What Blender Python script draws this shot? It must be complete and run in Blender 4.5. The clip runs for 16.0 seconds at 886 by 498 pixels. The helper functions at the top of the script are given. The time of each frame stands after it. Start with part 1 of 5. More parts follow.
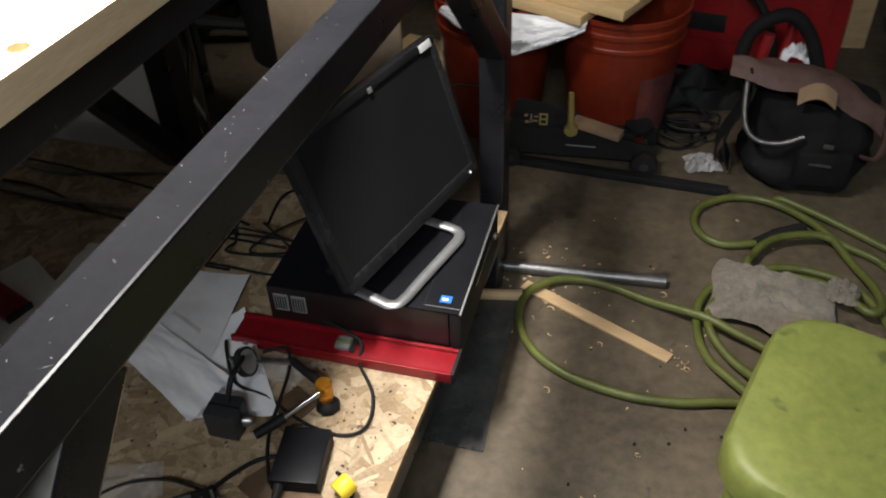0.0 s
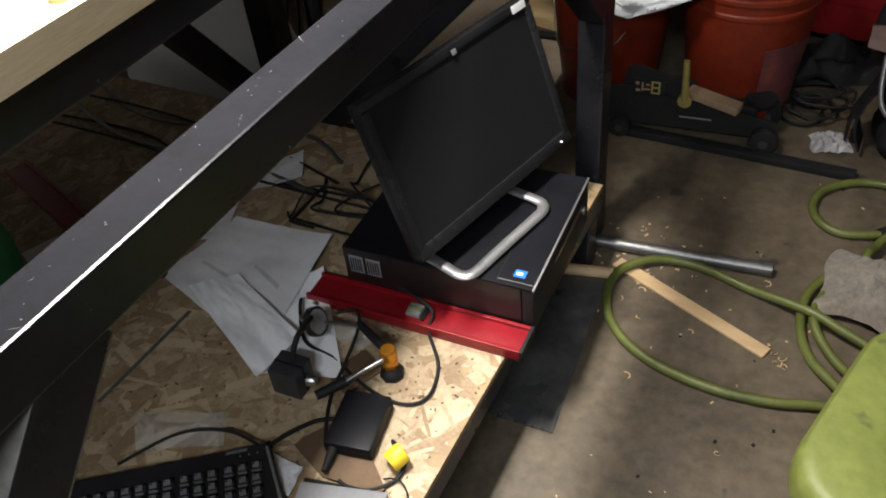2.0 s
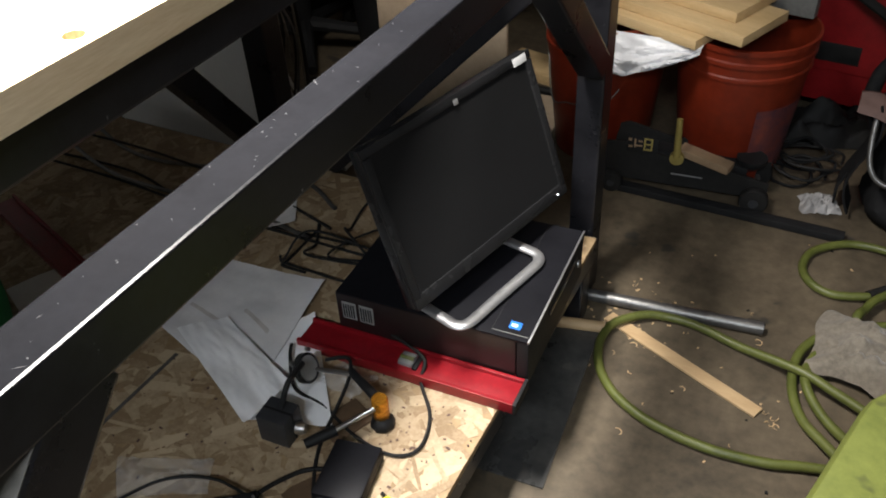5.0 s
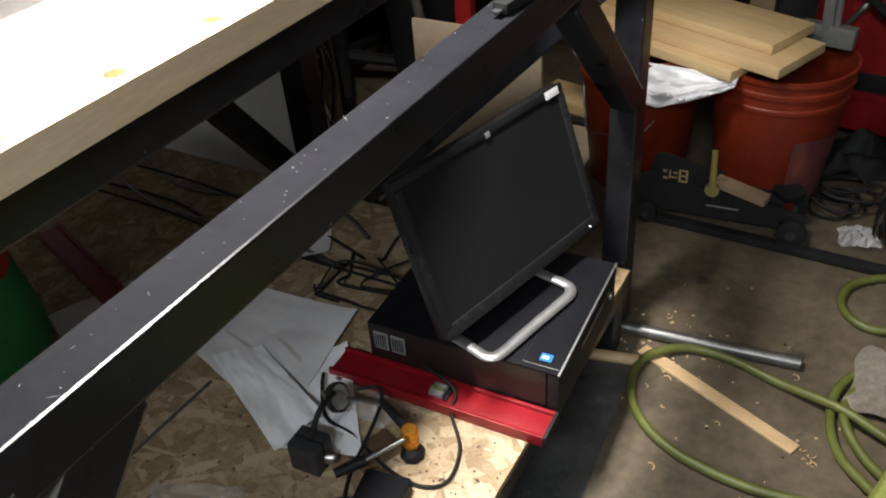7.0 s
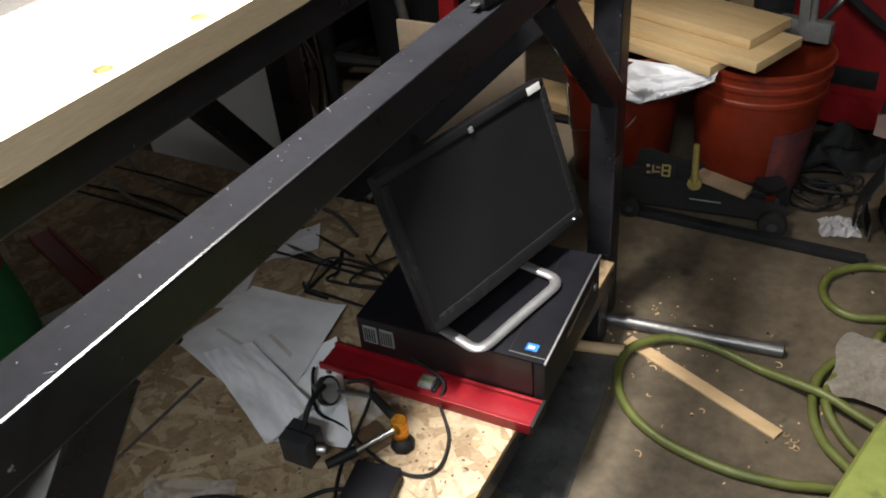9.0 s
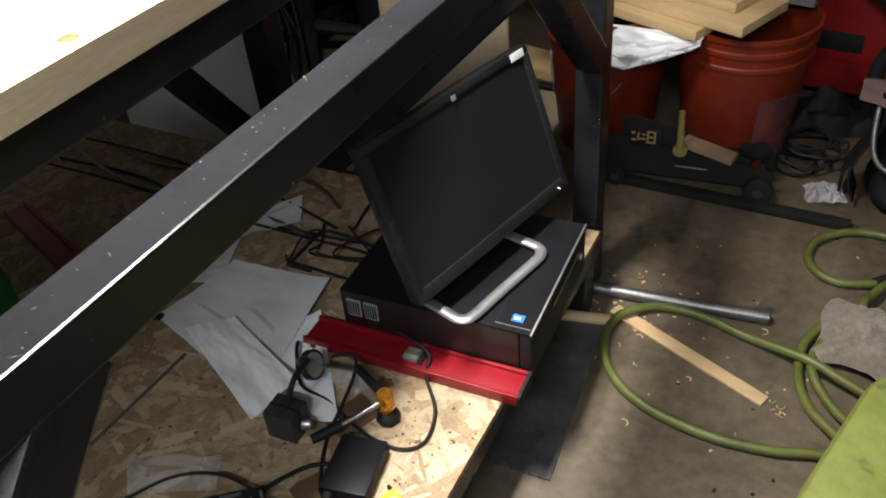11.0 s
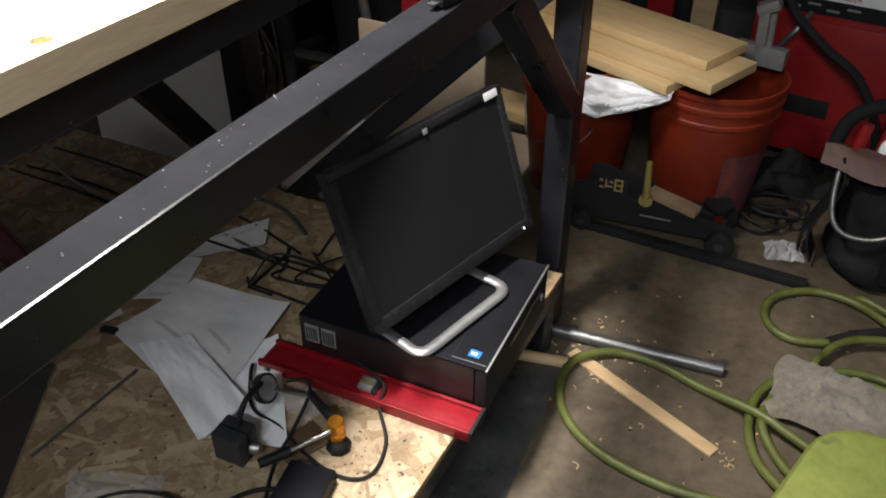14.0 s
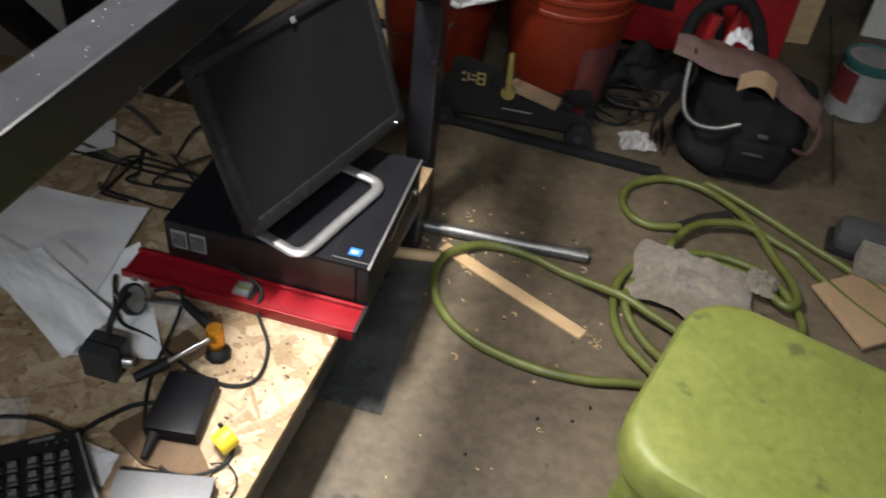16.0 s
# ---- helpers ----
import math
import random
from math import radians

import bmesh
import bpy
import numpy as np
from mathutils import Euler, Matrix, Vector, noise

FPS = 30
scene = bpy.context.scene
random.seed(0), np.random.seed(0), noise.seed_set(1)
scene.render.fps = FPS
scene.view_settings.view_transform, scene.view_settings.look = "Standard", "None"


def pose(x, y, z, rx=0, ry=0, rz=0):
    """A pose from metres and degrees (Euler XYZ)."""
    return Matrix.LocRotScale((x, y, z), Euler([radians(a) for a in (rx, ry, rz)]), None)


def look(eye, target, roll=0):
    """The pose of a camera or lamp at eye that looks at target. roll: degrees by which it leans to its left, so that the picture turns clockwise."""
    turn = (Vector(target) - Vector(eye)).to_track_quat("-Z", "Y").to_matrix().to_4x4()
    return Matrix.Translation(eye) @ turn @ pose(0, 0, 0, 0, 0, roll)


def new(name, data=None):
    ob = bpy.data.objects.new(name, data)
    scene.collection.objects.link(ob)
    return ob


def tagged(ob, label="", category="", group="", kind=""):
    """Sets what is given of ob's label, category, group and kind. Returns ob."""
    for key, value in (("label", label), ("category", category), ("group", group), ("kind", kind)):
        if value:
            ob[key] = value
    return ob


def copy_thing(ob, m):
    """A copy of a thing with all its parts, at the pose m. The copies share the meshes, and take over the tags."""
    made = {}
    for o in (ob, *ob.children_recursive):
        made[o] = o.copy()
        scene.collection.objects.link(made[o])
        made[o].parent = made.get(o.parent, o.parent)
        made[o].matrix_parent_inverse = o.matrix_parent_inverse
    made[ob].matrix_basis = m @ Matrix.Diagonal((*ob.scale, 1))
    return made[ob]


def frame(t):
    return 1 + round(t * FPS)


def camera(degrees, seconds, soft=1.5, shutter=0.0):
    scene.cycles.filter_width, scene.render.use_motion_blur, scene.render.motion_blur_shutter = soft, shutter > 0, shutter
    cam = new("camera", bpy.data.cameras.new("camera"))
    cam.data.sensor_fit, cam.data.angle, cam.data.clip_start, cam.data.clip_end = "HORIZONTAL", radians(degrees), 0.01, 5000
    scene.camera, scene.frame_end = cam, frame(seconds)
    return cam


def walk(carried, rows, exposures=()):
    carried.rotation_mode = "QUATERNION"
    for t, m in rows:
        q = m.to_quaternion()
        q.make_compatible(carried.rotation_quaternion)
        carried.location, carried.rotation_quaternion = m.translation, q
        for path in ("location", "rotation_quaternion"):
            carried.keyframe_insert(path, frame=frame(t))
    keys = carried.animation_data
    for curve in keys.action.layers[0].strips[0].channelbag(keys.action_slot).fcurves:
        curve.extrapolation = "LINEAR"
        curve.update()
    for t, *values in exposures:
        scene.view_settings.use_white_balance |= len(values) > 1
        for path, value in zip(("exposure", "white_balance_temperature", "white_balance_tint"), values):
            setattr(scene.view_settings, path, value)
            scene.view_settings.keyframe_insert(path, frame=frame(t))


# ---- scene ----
cam = camera(55.15, 16.0, soft=1.9, shutter=0.4)
# seconds, eye in metres, turn in degrees
PATH = [
    (0.0, 0.2792, 0.1694, 1.2138, 50.113, 2.018, 17.729),
    (0.5, 0.3049, 0.2182, 1.2122, 49.078, 0.128, 24.310),
    (1.0, 0.3381, 0.2520, 1.1987, 49.997, 3.216, 28.108),
    (1.5, 0.3478, 0.2512, 1.1964, 49.812, 4.515, 28.347),
    (2.0, 0.3429, 0.2439, 1.1903, 48.010, 5.006, 26.876),
    (2.5, 0.3350, 0.2358, 1.1916, 48.913, 4.949, 28.301),
    (3.0, 0.3282, 0.2286, 1.1916, 48.759, 5.388, 29.745),
    (3.5, 0.3283, 0.2264, 1.1886, 47.747, 5.128, 29.666),
    (4.0, 0.3241, 0.2358, 1.1835, 46.888, 5.298, 29.277),
    (4.5, 0.3211, 0.2405, 1.1864, 48.903, 4.247, 27.255),
    (4.7, 0.3164, 0.2373, 1.1857, 50.919, 2.865, 26.895),
    (6.8, 0.3255, 0.2419, 1.1927, 52.627, 3.837, 28.591),
    (7.0, 0.3270, 0.2394, 1.1943, 53.362, 3.954, 29.234),
    (7.5, 0.3389, 0.2235, 1.1993, 54.355, 4.134, 30.061),
    (8.0, 0.3496, 0.2128, 1.1994, 55.239, 4.379, 29.116),
    (8.5, 0.3554, 0.2159, 1.1969, 53.892, 4.624, 27.385),
    (9.0, 0.3488, 0.2169, 1.1937, 53.619, 4.420, 28.160),
    (11.3, 0.3391, 0.2337, 1.1836, 51.254, 3.991, 26.685),
    (11.5, 0.3357, 0.2247, 1.1864, 52.389, 2.613, 27.050),
    (12.0, 0.3361, 0.2055, 1.1873, 54.791, 0.022, 27.807),
    (12.5, 0.3425, 0.2010, 1.1819, 54.647, 0.367, 28.707),
    (13.0, 0.3536, 0.2027, 1.1840, 55.512, 0.585, 28.301),
    (13.5, 0.3509, 0.2154, 1.1819, 55.015, 0.107, 28.168),
    (14.0, 0.3546, 0.2274, 1.1791, 54.089, 0.124, 27.498),
    (14.5, 0.3556, 0.2274, 1.1761, 53.173, -0.180, 27.719),
    (15.0, 0.3528, 0.2263, 1.1723, 52.209, -0.415, 26.535),
    (15.3, 0.3398, 0.2164, 1.1600, 51.502, -1.126, 24.475),
    (15.5, 0.3305, 0.2302, 1.1652, 49.861, -2.270, 23.573),
    (16.0, 0.2970, 0.2213, 1.1542, 47.798, -4.920, 17.900),
]
# stops by which the clip brightens
EXPOSURES = ((0, -0.30), (1, -0.18), (4.7, -0.09), (7, 0.03), (13, 0.0), (15, -0.08), (15.5, -0.06), (16, 0.18))
walk(cam, [(t, pose(x, y, z, rx, ry, rz)) for t, x, y, z, rx, ry, rz in PATH], EXPOSURES)

# ---- light ----
world = bpy.data.worlds.new("garage_world")
scene.world = world
world.use_nodes = True
world.node_tree.nodes["Background"].inputs["Color"].default_value = (0.75, 0.85, 1.0, 1)
world.node_tree.nodes["Background"].inputs["Strength"].default_value = 0.05


def area_lamp(name, eye, target, size_x, size_y, watts, colour, spread=180):
    data = bpy.data.lights.new(name, "AREA")
    data.shape, data.size, data.size_y, data.energy, data.color = "RECTANGLE", size_x, size_y, watts, colour
    data.spread = radians(spread)
    ob = new(name, data)
    ob.matrix_world = look(eye, target)
    return ob


# a twin-tube shop lamp hangs over the bench: hard shadows across it; a cool fill is added behind the camera
SHOP_LAMP = (-0.405, 0.86, 1.82)
for dx, watts in ((0.065, 19.5), (-0.065, 11.5)):
    area_lamp("shop_tube_light", (SHOP_LAMP[0] + dx, SHOP_LAMP[1], SHOP_LAMP[2] - 0.05), (SHOP_LAMP[0] + dx, SHOP_LAMP[1], 0), 0.09, 0.42, watts, (1.0, 0.96, 0.905), 100)
# unseen cool tube, added to brighten the things under the bench
FILL_TUBES = ((0.60, -1.25, 82.0),)
for tx, ty, tw in FILL_TUBES:
    area_lamp("cool_fill_light", (tx, ty, 2.44), (tx, ty, 0), 1.10, 0.12, tw, (0.87, 0.935, 1.0))


# ---- materials ----
def material(name, low, high, rough=0.6, metal=0.0, scale=6.0, fine=60.0, bump=0.15, dist=0.002, spec=0.5, rough_var=0.12, island=0.0, obrand=0.0, stretch=(1, 1, 1), speck=None, speck_at=0.62, speck_scale=25.0, transmission=0.0, sheen=0.0):
    m = bpy.data.materials.new(name)
    m.use_nodes = True
    n, l = m.node_tree.nodes, m.node_tree.links
    b = n["Principled BSDF"]
    co = n.new("ShaderNodeTexCoord")
    mp = n.new("ShaderNodeMapping")
    mp.inputs["Scale"].default_value = stretch
    l.new(co.outputs["Object"], mp.inputs["Vector"])

    def noise_tex(s, detail):
        t = n.new("ShaderNodeTexNoise")
        t.inputs["Scale"].default_value, t.inputs["Detail"].default_value, t.inputs["Roughness"].default_value = s, detail, 0.62
        l.new(mp.outputs["Vector"], t.inputs["Vector"])
        return t
    big, small = noise_tex(scale, 5.0), noise_tex(fine, 4.0)
    mix = n.new("ShaderNodeMath")
    mix.operation = "MULTIPLY_ADD"
    mix.inputs[1].default_value = 0.4
    l.new(small.outputs["Fac"], mix.inputs[0])
    half = n.new("ShaderNodeMath")
    half.operation = "MULTIPLY"
    half.inputs[1].default_value = 0.6
    l.new(big.outputs["Fac"], half.inputs[0])
    l.new(half.outputs[0], mix.inputs[2])
    fac = mix.outputs[0]
    if island or obrand:
        g = n.new("ShaderNodeNewGeometry") if island else n.new("ShaderNodeObjectInfo")
        k = n.new("ShaderNodeMath")
        k.operation = "SUBTRACT"
        l.new(g.outputs["Random Per Island" if island else "Random"], k.inputs[0])
        k.inputs[1].default_value = 0.5
        a = n.new("ShaderNodeMath")
        a.operation = "MULTIPLY_ADD"
        a.inputs[1].default_value = island or obrand
        l.new(k.outputs[0], a.inputs[0])
        l.new(fac, a.inputs[2])
        fac = a.outputs[0]
    ramp = n.new("ShaderNodeValToRGB")
    ramp.color_ramp.elements[0].position, ramp.color_ramp.elements[1].position = 0.33, 0.68
    ramp.color_ramp.elements[0].color, ramp.color_ramp.elements[1].color = (*low, 1), (*high, 1)
    l.new(fac, ramp.inputs["Fac"])
    colour = ramp.outputs["Color"]
    if speck:
        s = noise_tex(speck_scale, 3.0)
        r2 = n.new("ShaderNodeValToRGB")
        r2.color_ramp.elements[0].position, r2.color_ramp.elements[1].position = speck_at, speck_at + 0.05
        l.new(s.outputs["Fac"], r2.inputs["Fac"])
        mc = n.new("ShaderNodeMixRGB")
        l.new(r2.outputs["Color"], mc.inputs["Fac"])
        l.new(colour, mc.inputs["Color1"])
        mc.inputs["Color2"].default_value = (*speck, 1)
        colour = mc.outputs["Color"]
    l.new(colour, b.inputs["Base Color"])
    rr = n.new("ShaderNodeMapRange")
    rr.inputs["To Min"].default_value, rr.inputs["To Max"].default_value = max(0.03, rough - rough_var), min(1, rough + rough_var)
    l.new(big.outputs["Fac"], rr.inputs["Value"])
    l.new(rr.outputs["Result"], b.inputs["Roughness"])
    b.inputs["Metallic"].default_value = metal
    b.inputs["Specular IOR Level"].default_value = spec
    b.inputs["Transmission Weight"].default_value = transmission
    b.inputs["Sheen Weight"].default_value = sheen
    if bump:
        bp = n.new("ShaderNodeBump")
        bp.inputs["Strength"].default_value, bp.inputs["Distance"].default_value = bump, dist
        l.new(small.outputs["Fac"], bp.inputs["Height"])
        l.new(bp.outputs["Normal"], b.inputs["Normal"])
    return m


def glow(name, colour, strength):
    m = bpy.data.materials.new(name)
    m.use_nodes = True
    b = m.node_tree.nodes["Principled BSDF"]
    b.inputs["Base Color"].default_value = (*colour, 1)
    b.inputs["Emission Color"].default_value = (*colour, 1)
    b.inputs["Emission Strength"].default_value = strength
    return m


M_CONCRETE = material("concrete", (0.034, 0.026, 0.017), (0.138, 0.106, 0.068), 0.60, scale=3.2, fine=38, bump=0.25, speck=(0.034, 0.029, 0.023), speck_at=0.63, speck_scale=9)
M_WALL = material("drywall", (0.50, 0.48, 0.44), (0.66, 0.64, 0.60), 0.85, scale=2, fine=50)
# background shade put into a dark colour; also used on the rear top
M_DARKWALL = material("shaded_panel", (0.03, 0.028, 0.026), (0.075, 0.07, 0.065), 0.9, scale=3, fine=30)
M_BLACK_STEEL = material("black_painted_steel", (0.007, 0.007, 0.0085), (0.017, 0.017, 0.0205), 0.30, scale=14, fine=110, bump=0.12, dist=0.0005, spec=0.15, rough_var=0.10, speck=(0.20, 0.20, 0.21), speck_at=0.715, speck_scale=75)


def tint_lit_tops(m, low, high, amount):
    """Puts the light on upward faces into their colour: a patchy tint, with duller gloss."""
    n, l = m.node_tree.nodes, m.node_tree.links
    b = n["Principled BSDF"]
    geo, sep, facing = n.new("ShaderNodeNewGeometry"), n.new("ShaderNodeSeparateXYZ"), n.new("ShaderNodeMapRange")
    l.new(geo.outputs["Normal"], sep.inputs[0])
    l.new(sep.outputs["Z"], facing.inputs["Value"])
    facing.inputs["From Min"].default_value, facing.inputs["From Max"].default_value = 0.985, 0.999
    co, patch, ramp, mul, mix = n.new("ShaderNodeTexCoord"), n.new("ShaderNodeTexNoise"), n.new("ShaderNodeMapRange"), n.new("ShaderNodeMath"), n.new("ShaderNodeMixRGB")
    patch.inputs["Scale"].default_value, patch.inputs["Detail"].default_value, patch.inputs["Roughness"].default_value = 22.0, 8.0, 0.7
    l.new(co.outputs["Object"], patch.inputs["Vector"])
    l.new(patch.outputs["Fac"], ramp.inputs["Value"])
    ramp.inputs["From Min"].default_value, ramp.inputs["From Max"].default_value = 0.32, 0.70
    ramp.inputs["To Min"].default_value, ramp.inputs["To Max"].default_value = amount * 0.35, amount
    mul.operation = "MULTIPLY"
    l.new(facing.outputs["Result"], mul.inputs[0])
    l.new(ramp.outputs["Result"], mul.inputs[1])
    top_tint = n.new("ShaderNodeMixRGB")
    top_tint.inputs["Color1"].default_value, top_tint.inputs["Color2"].default_value = (*low, 1), (*high, 1)
    l.new(patch.outputs["Fac"], top_tint.inputs["Fac"])
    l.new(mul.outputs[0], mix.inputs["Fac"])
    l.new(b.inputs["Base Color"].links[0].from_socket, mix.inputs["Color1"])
    l.new(top_tint.outputs["Color"], mix.inputs["Color2"])
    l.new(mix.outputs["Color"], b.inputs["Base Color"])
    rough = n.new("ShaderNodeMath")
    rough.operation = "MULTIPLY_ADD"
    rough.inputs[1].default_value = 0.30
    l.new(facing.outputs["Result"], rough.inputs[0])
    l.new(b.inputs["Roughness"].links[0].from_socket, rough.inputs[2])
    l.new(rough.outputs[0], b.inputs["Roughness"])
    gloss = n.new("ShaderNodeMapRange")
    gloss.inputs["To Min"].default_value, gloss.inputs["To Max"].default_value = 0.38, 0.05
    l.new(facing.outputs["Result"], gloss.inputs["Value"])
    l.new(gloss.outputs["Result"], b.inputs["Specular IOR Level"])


# lit look of the bench steel's flat tops, set by colour and gloss
tint_lit_tops(M_BLACK_STEEL, (0.005, 0.0052, 0.0066), (0.014, 0.0148, 0.0185), 0.7)
# pale grey that paints the light on the brace's sloping face
M_BRACE_LIT = material("pale_lit_brace_face", (0.055, 0.052, 0.047), (0.15, 0.143, 0.13), 0.75, scale=13, fine=120, bump=0.3, spec=0.3)
M_STREAK = material("dull_grey_streak", (0.055, 0.052, 0.048), (0.13, 0.125, 0.115), 0.7, scale=11, fine=120, bump=0.3, spec=0.3)
M_WOOD = material("pale_worktop_wood", (0.58, 0.43, 0.26), (0.76, 0.62, 0.42), 0.5, scale=8, fine=60, stretch=(9, 0.8, 9), bump=0.1)
M_PINE = material("pine_board", (0.46, 0.31, 0.145), (0.66, 0.48, 0.26), 0.55, scale=5, fine=50, stretch=(1, 9, 9), bump=0.1)
M_STICK = material("thin_wood_strip", (0.41, 0.27, 0.14), (0.56, 0.40, 0.225), 0.6, scale=6, fine=60, stretch=(1, 12, 12), bump=0.1)
M_OSB = material("osb_core", (0.22, 0.145, 0.075), (0.38, 0.27, 0.15), 0.7, scale=12, fine=70, bump=0.3)
M_FLAKE = material("osb_strand", (0.235, 0.158, 0.086), (0.47, 0.362, 0.235), 0.62, scale=10, fine=120, bump=0.25, island=0.40, speck=(0.16, 0.095, 0.045), speck_at=0.67, speck_scale=60)
M_PAPER = material("white_paper", (0.84, 0.84, 0.86), (0.92, 0.92, 0.93), 0.75, scale=9, fine=90, bump=0.05)
M_OLDPAPER = material("yellowed_paper", (0.68, 0.665, 0.67), (0.81, 0.795, 0.80), 0.8, scale=7, fine=60, bump=0.08, speck=(0.42, 0.37, 0.36), speck_at=0.68, speck_scale=9)
M_PRINT = material("pencil_grey", (0.50, 0.46, 0.44), (0.66, 0.62, 0.60), 0.8, scale=30)
M_PC = material("black_pc_plastic", (0.006, 0.006, 0.0075), (0.011, 0.011, 0.0135), 0.40, scale=9, fine=200, bump=0.08, dist=0.0006, spec=0.09)
# black case side; the red in its colour paints the level's reflection
M_PC_DARK = material("case_side_red_reflection", (0.010, 0.0065, 0.0065), (0.017, 0.011, 0.011), 0.42, scale=9, fine=120, bump=0.05)
M_SCREEN = material("matt_screen", (0.012, 0.012, 0.0125), (0.017, 0.017, 0.0178), 0.50, scale=4, fine=300, bump=0.0, spec=0.08)
M_BEZEL = material("glossy_bezel", (0.013, 0.013, 0.014), (0.020, 0.020, 0.021), 0.26, bump=0.0, spec=0.3)
M_SILVER = material("brushed_silver", (0.40, 0.40, 0.41), (0.54, 0.54, 0.55), 0.40, metal=0.85, scale=20, fine=150, bump=0.05)
M_CHROME = material("worn_chrome", (0.30, 0.30, 0.30), (0.50, 0.50, 0.50), 0.32, metal=1.0, scale=18, fine=90, bump=0.05)
M_PIPE = material("grey_steel_pipe", (0.10, 0.098, 0.095), (0.20, 0.195, 0.19), 0.38, metal=0.7, scale=10, fine=80, stretch=(1, 1, 1))
M_RED = material("red_anodised", (0.15, 0.004, 0.008), (0.26, 0.007, 0.013), 0.34, scale=12, fine=120, bump=0.06)
M_REDPAINT = material("red_machine_paint", (0.19, 0.007, 0.009), (0.32, 0.014, 0.016), 0.4, scale=4, fine=60, bump=0.08)
M_ORANGE = material("orange_plastic", (0.115, 0.012, 0.004), (0.215, 0.024, 0.007), 0.42, scale=7, fine=60, bump=0.1, speck=(0.16, 0.05, 0.03), speck_at=0.68, speck_scale=14)
M_HOSE = material("yellow_green_rubber", (0.055, 0.066, 0.013), (0.112, 0.125, 0.026), 0.48, scale=12, fine=90, bump=0.15, speck=(0.09, 0.09, 0.03), speck_at=0.70, speck_scale=16)
M_LIME = material("lime_plastic", (0.100, 0.120, 0.026), (0.190, 0.214, 0.048), 0.50, scale=5, fine=70, bump=0.16, speck=(0.085, 0.095, 0.028), speck_at=0.64, speck_scale=13)
M_RUBBER = material("black_rubber", (0.011, 0.011, 0.011), (0.022, 0.021, 0.020), 0.60, scale=12, fine=90, spec=0.15)
M_BLACKPLASTIC = material("black_plastic", (0.009, 0.009, 0.0095), (0.018, 0.018, 0.019), 0.55, scale=10, fine=90, bump=0.1, spec=0.18)
M_KEY = material("key_plastic", (0.006, 0.006, 0.0065), (0.012, 0.012, 0.013), 0.28, obrand=0.2, bump=0.05)
M_LEGEND = material("key_legend", (0.10, 0.10, 0.10), (0.15, 0.15, 0.15), 0.6, bump=0.0)
M_AMBER = material("gold_anodised_knob", (0.55, 0.22, 0.02), (0.72, 0.33, 0.04), 0.25, metal=0.75, scale=20, fine=120, bump=0.05)
M_MAGNET = material("magnetic_base_grey", (0.018, 0.0185, 0.021), (0.036, 0.037, 0.041), 0.5, scale=15, fine=120, bump=0.12)
M_YELLOW = material("yellow_plastic", (0.66, 0.46, 0.02), (0.82, 0.62, 0.04), 0.45, bump=0.06)
M_BLUE = material("blue_sticker", (0.02, 0.13, 0.55), (0.04, 0.22, 0.72), 0.3, bump=0.0)
M_WHITE = material("white_label", (0.66, 0.66, 0.66), (0.78, 0.78, 0.78), 0.5, bump=0.0)
M_GREYLABEL = material("grey_grille", (0.16, 0.16, 0.16), (0.26, 0.26, 0.26), 0.6, bump=0.0)
M_CLOTH = material("dirty_white_cloth", (0.095, 0.080, 0.062), (0.235, 0.205, 0.165), 0.9, scale=14, fine=120, bump=0.3, sheen=0.2)
M_BAGWHITE = material("white_plastic_bag", (0.66, 0.66, 0.68), (0.82, 0.82, 0.84), 0.35, scale=14, fine=60, bump=0.3)
M_GREEN = material("green_fabric", (0.014, 0.15, 0.045), (0.03, 0.24, 0.08), 0.8, scale=12, fine=120, bump=0.3)
M_REDFABRIC = material("red_fabric", (0.30, 0.012, 0.014), (0.42, 0.02, 0.02), 0.8, scale=12, fine=120, bump=0.3)
M_LEATHER = material("brown_leather", (0.060, 0.030, 0.025), (0.115, 0.062, 0.050), 0.65, scale=9, fine=70, bump=0.3)
M_CANVAS = material("black_canvas", (0.006, 0.006, 0.0065), (0.015, 0.015, 0.016), 0.8, scale=14, fine=150, bump=0.35, spec=0.15)
M_CARDBOARD = material("cardboard", (0.23, 0.15, 0.085), (0.34, 0.23, 0.135), 0.8, scale=5, fine=60, bump=0.1)
M_BROWNBOARD = material("dark_brown_hardboard", (0.085, 0.050, 0.026), (0.16, 0.098, 0.052), 0.75, scale=9, fine=80, bump=0.12)
M_PLY = material("tan_hardboard", (0.38, 0.29, 0.20), (0.50, 0.39, 0.28), 0.75, scale=4, fine=60, bump=0.08)
M_BRASS = material("worn_brass_yellow", (0.34, 0.27, 0.08), (0.52, 0.42, 0.14), 0.4, metal=0.5, bump=0.1)
M_GUNMETAL = material("grey_cast_iron", (0.12, 0.12, 0.115), (0.24, 0.235, 0.22), 0.5, metal=0.25, scale=12, fine=80, bump=0.2)
M_GLASS = material("dark_steel_sheet", (0.045, 0.045, 0.045), (0.11, 0.108, 0.102), 0.30, metal=0.3, scale=8, fine=60, bump=0.05, speck=(0.13, 0.12, 0.11), speck_at=0.66, speck_scale=12)
M_TEAL = material("teal_rim", (0.02, 0.085, 0.08), (0.045, 0.14, 0.13), 0.45, bump=0.05)
M_LAPTOP = material("silver_laptop_lid", (0.26, 0.265, 0.28), (0.34, 0.345, 0.36), 0.36, metal=0.6, scale=5, fine=200, bump=0.03)
M_TIN = material("smeared_tin_paint", (0.19, 0.18, 0.18), (0.36, 0.35, 0.345), 0.5, scale=9, fine=50, bump=0.1, speck=(0.15, 0.04, 0.04), speck_at=0.66, speck_scale=14)
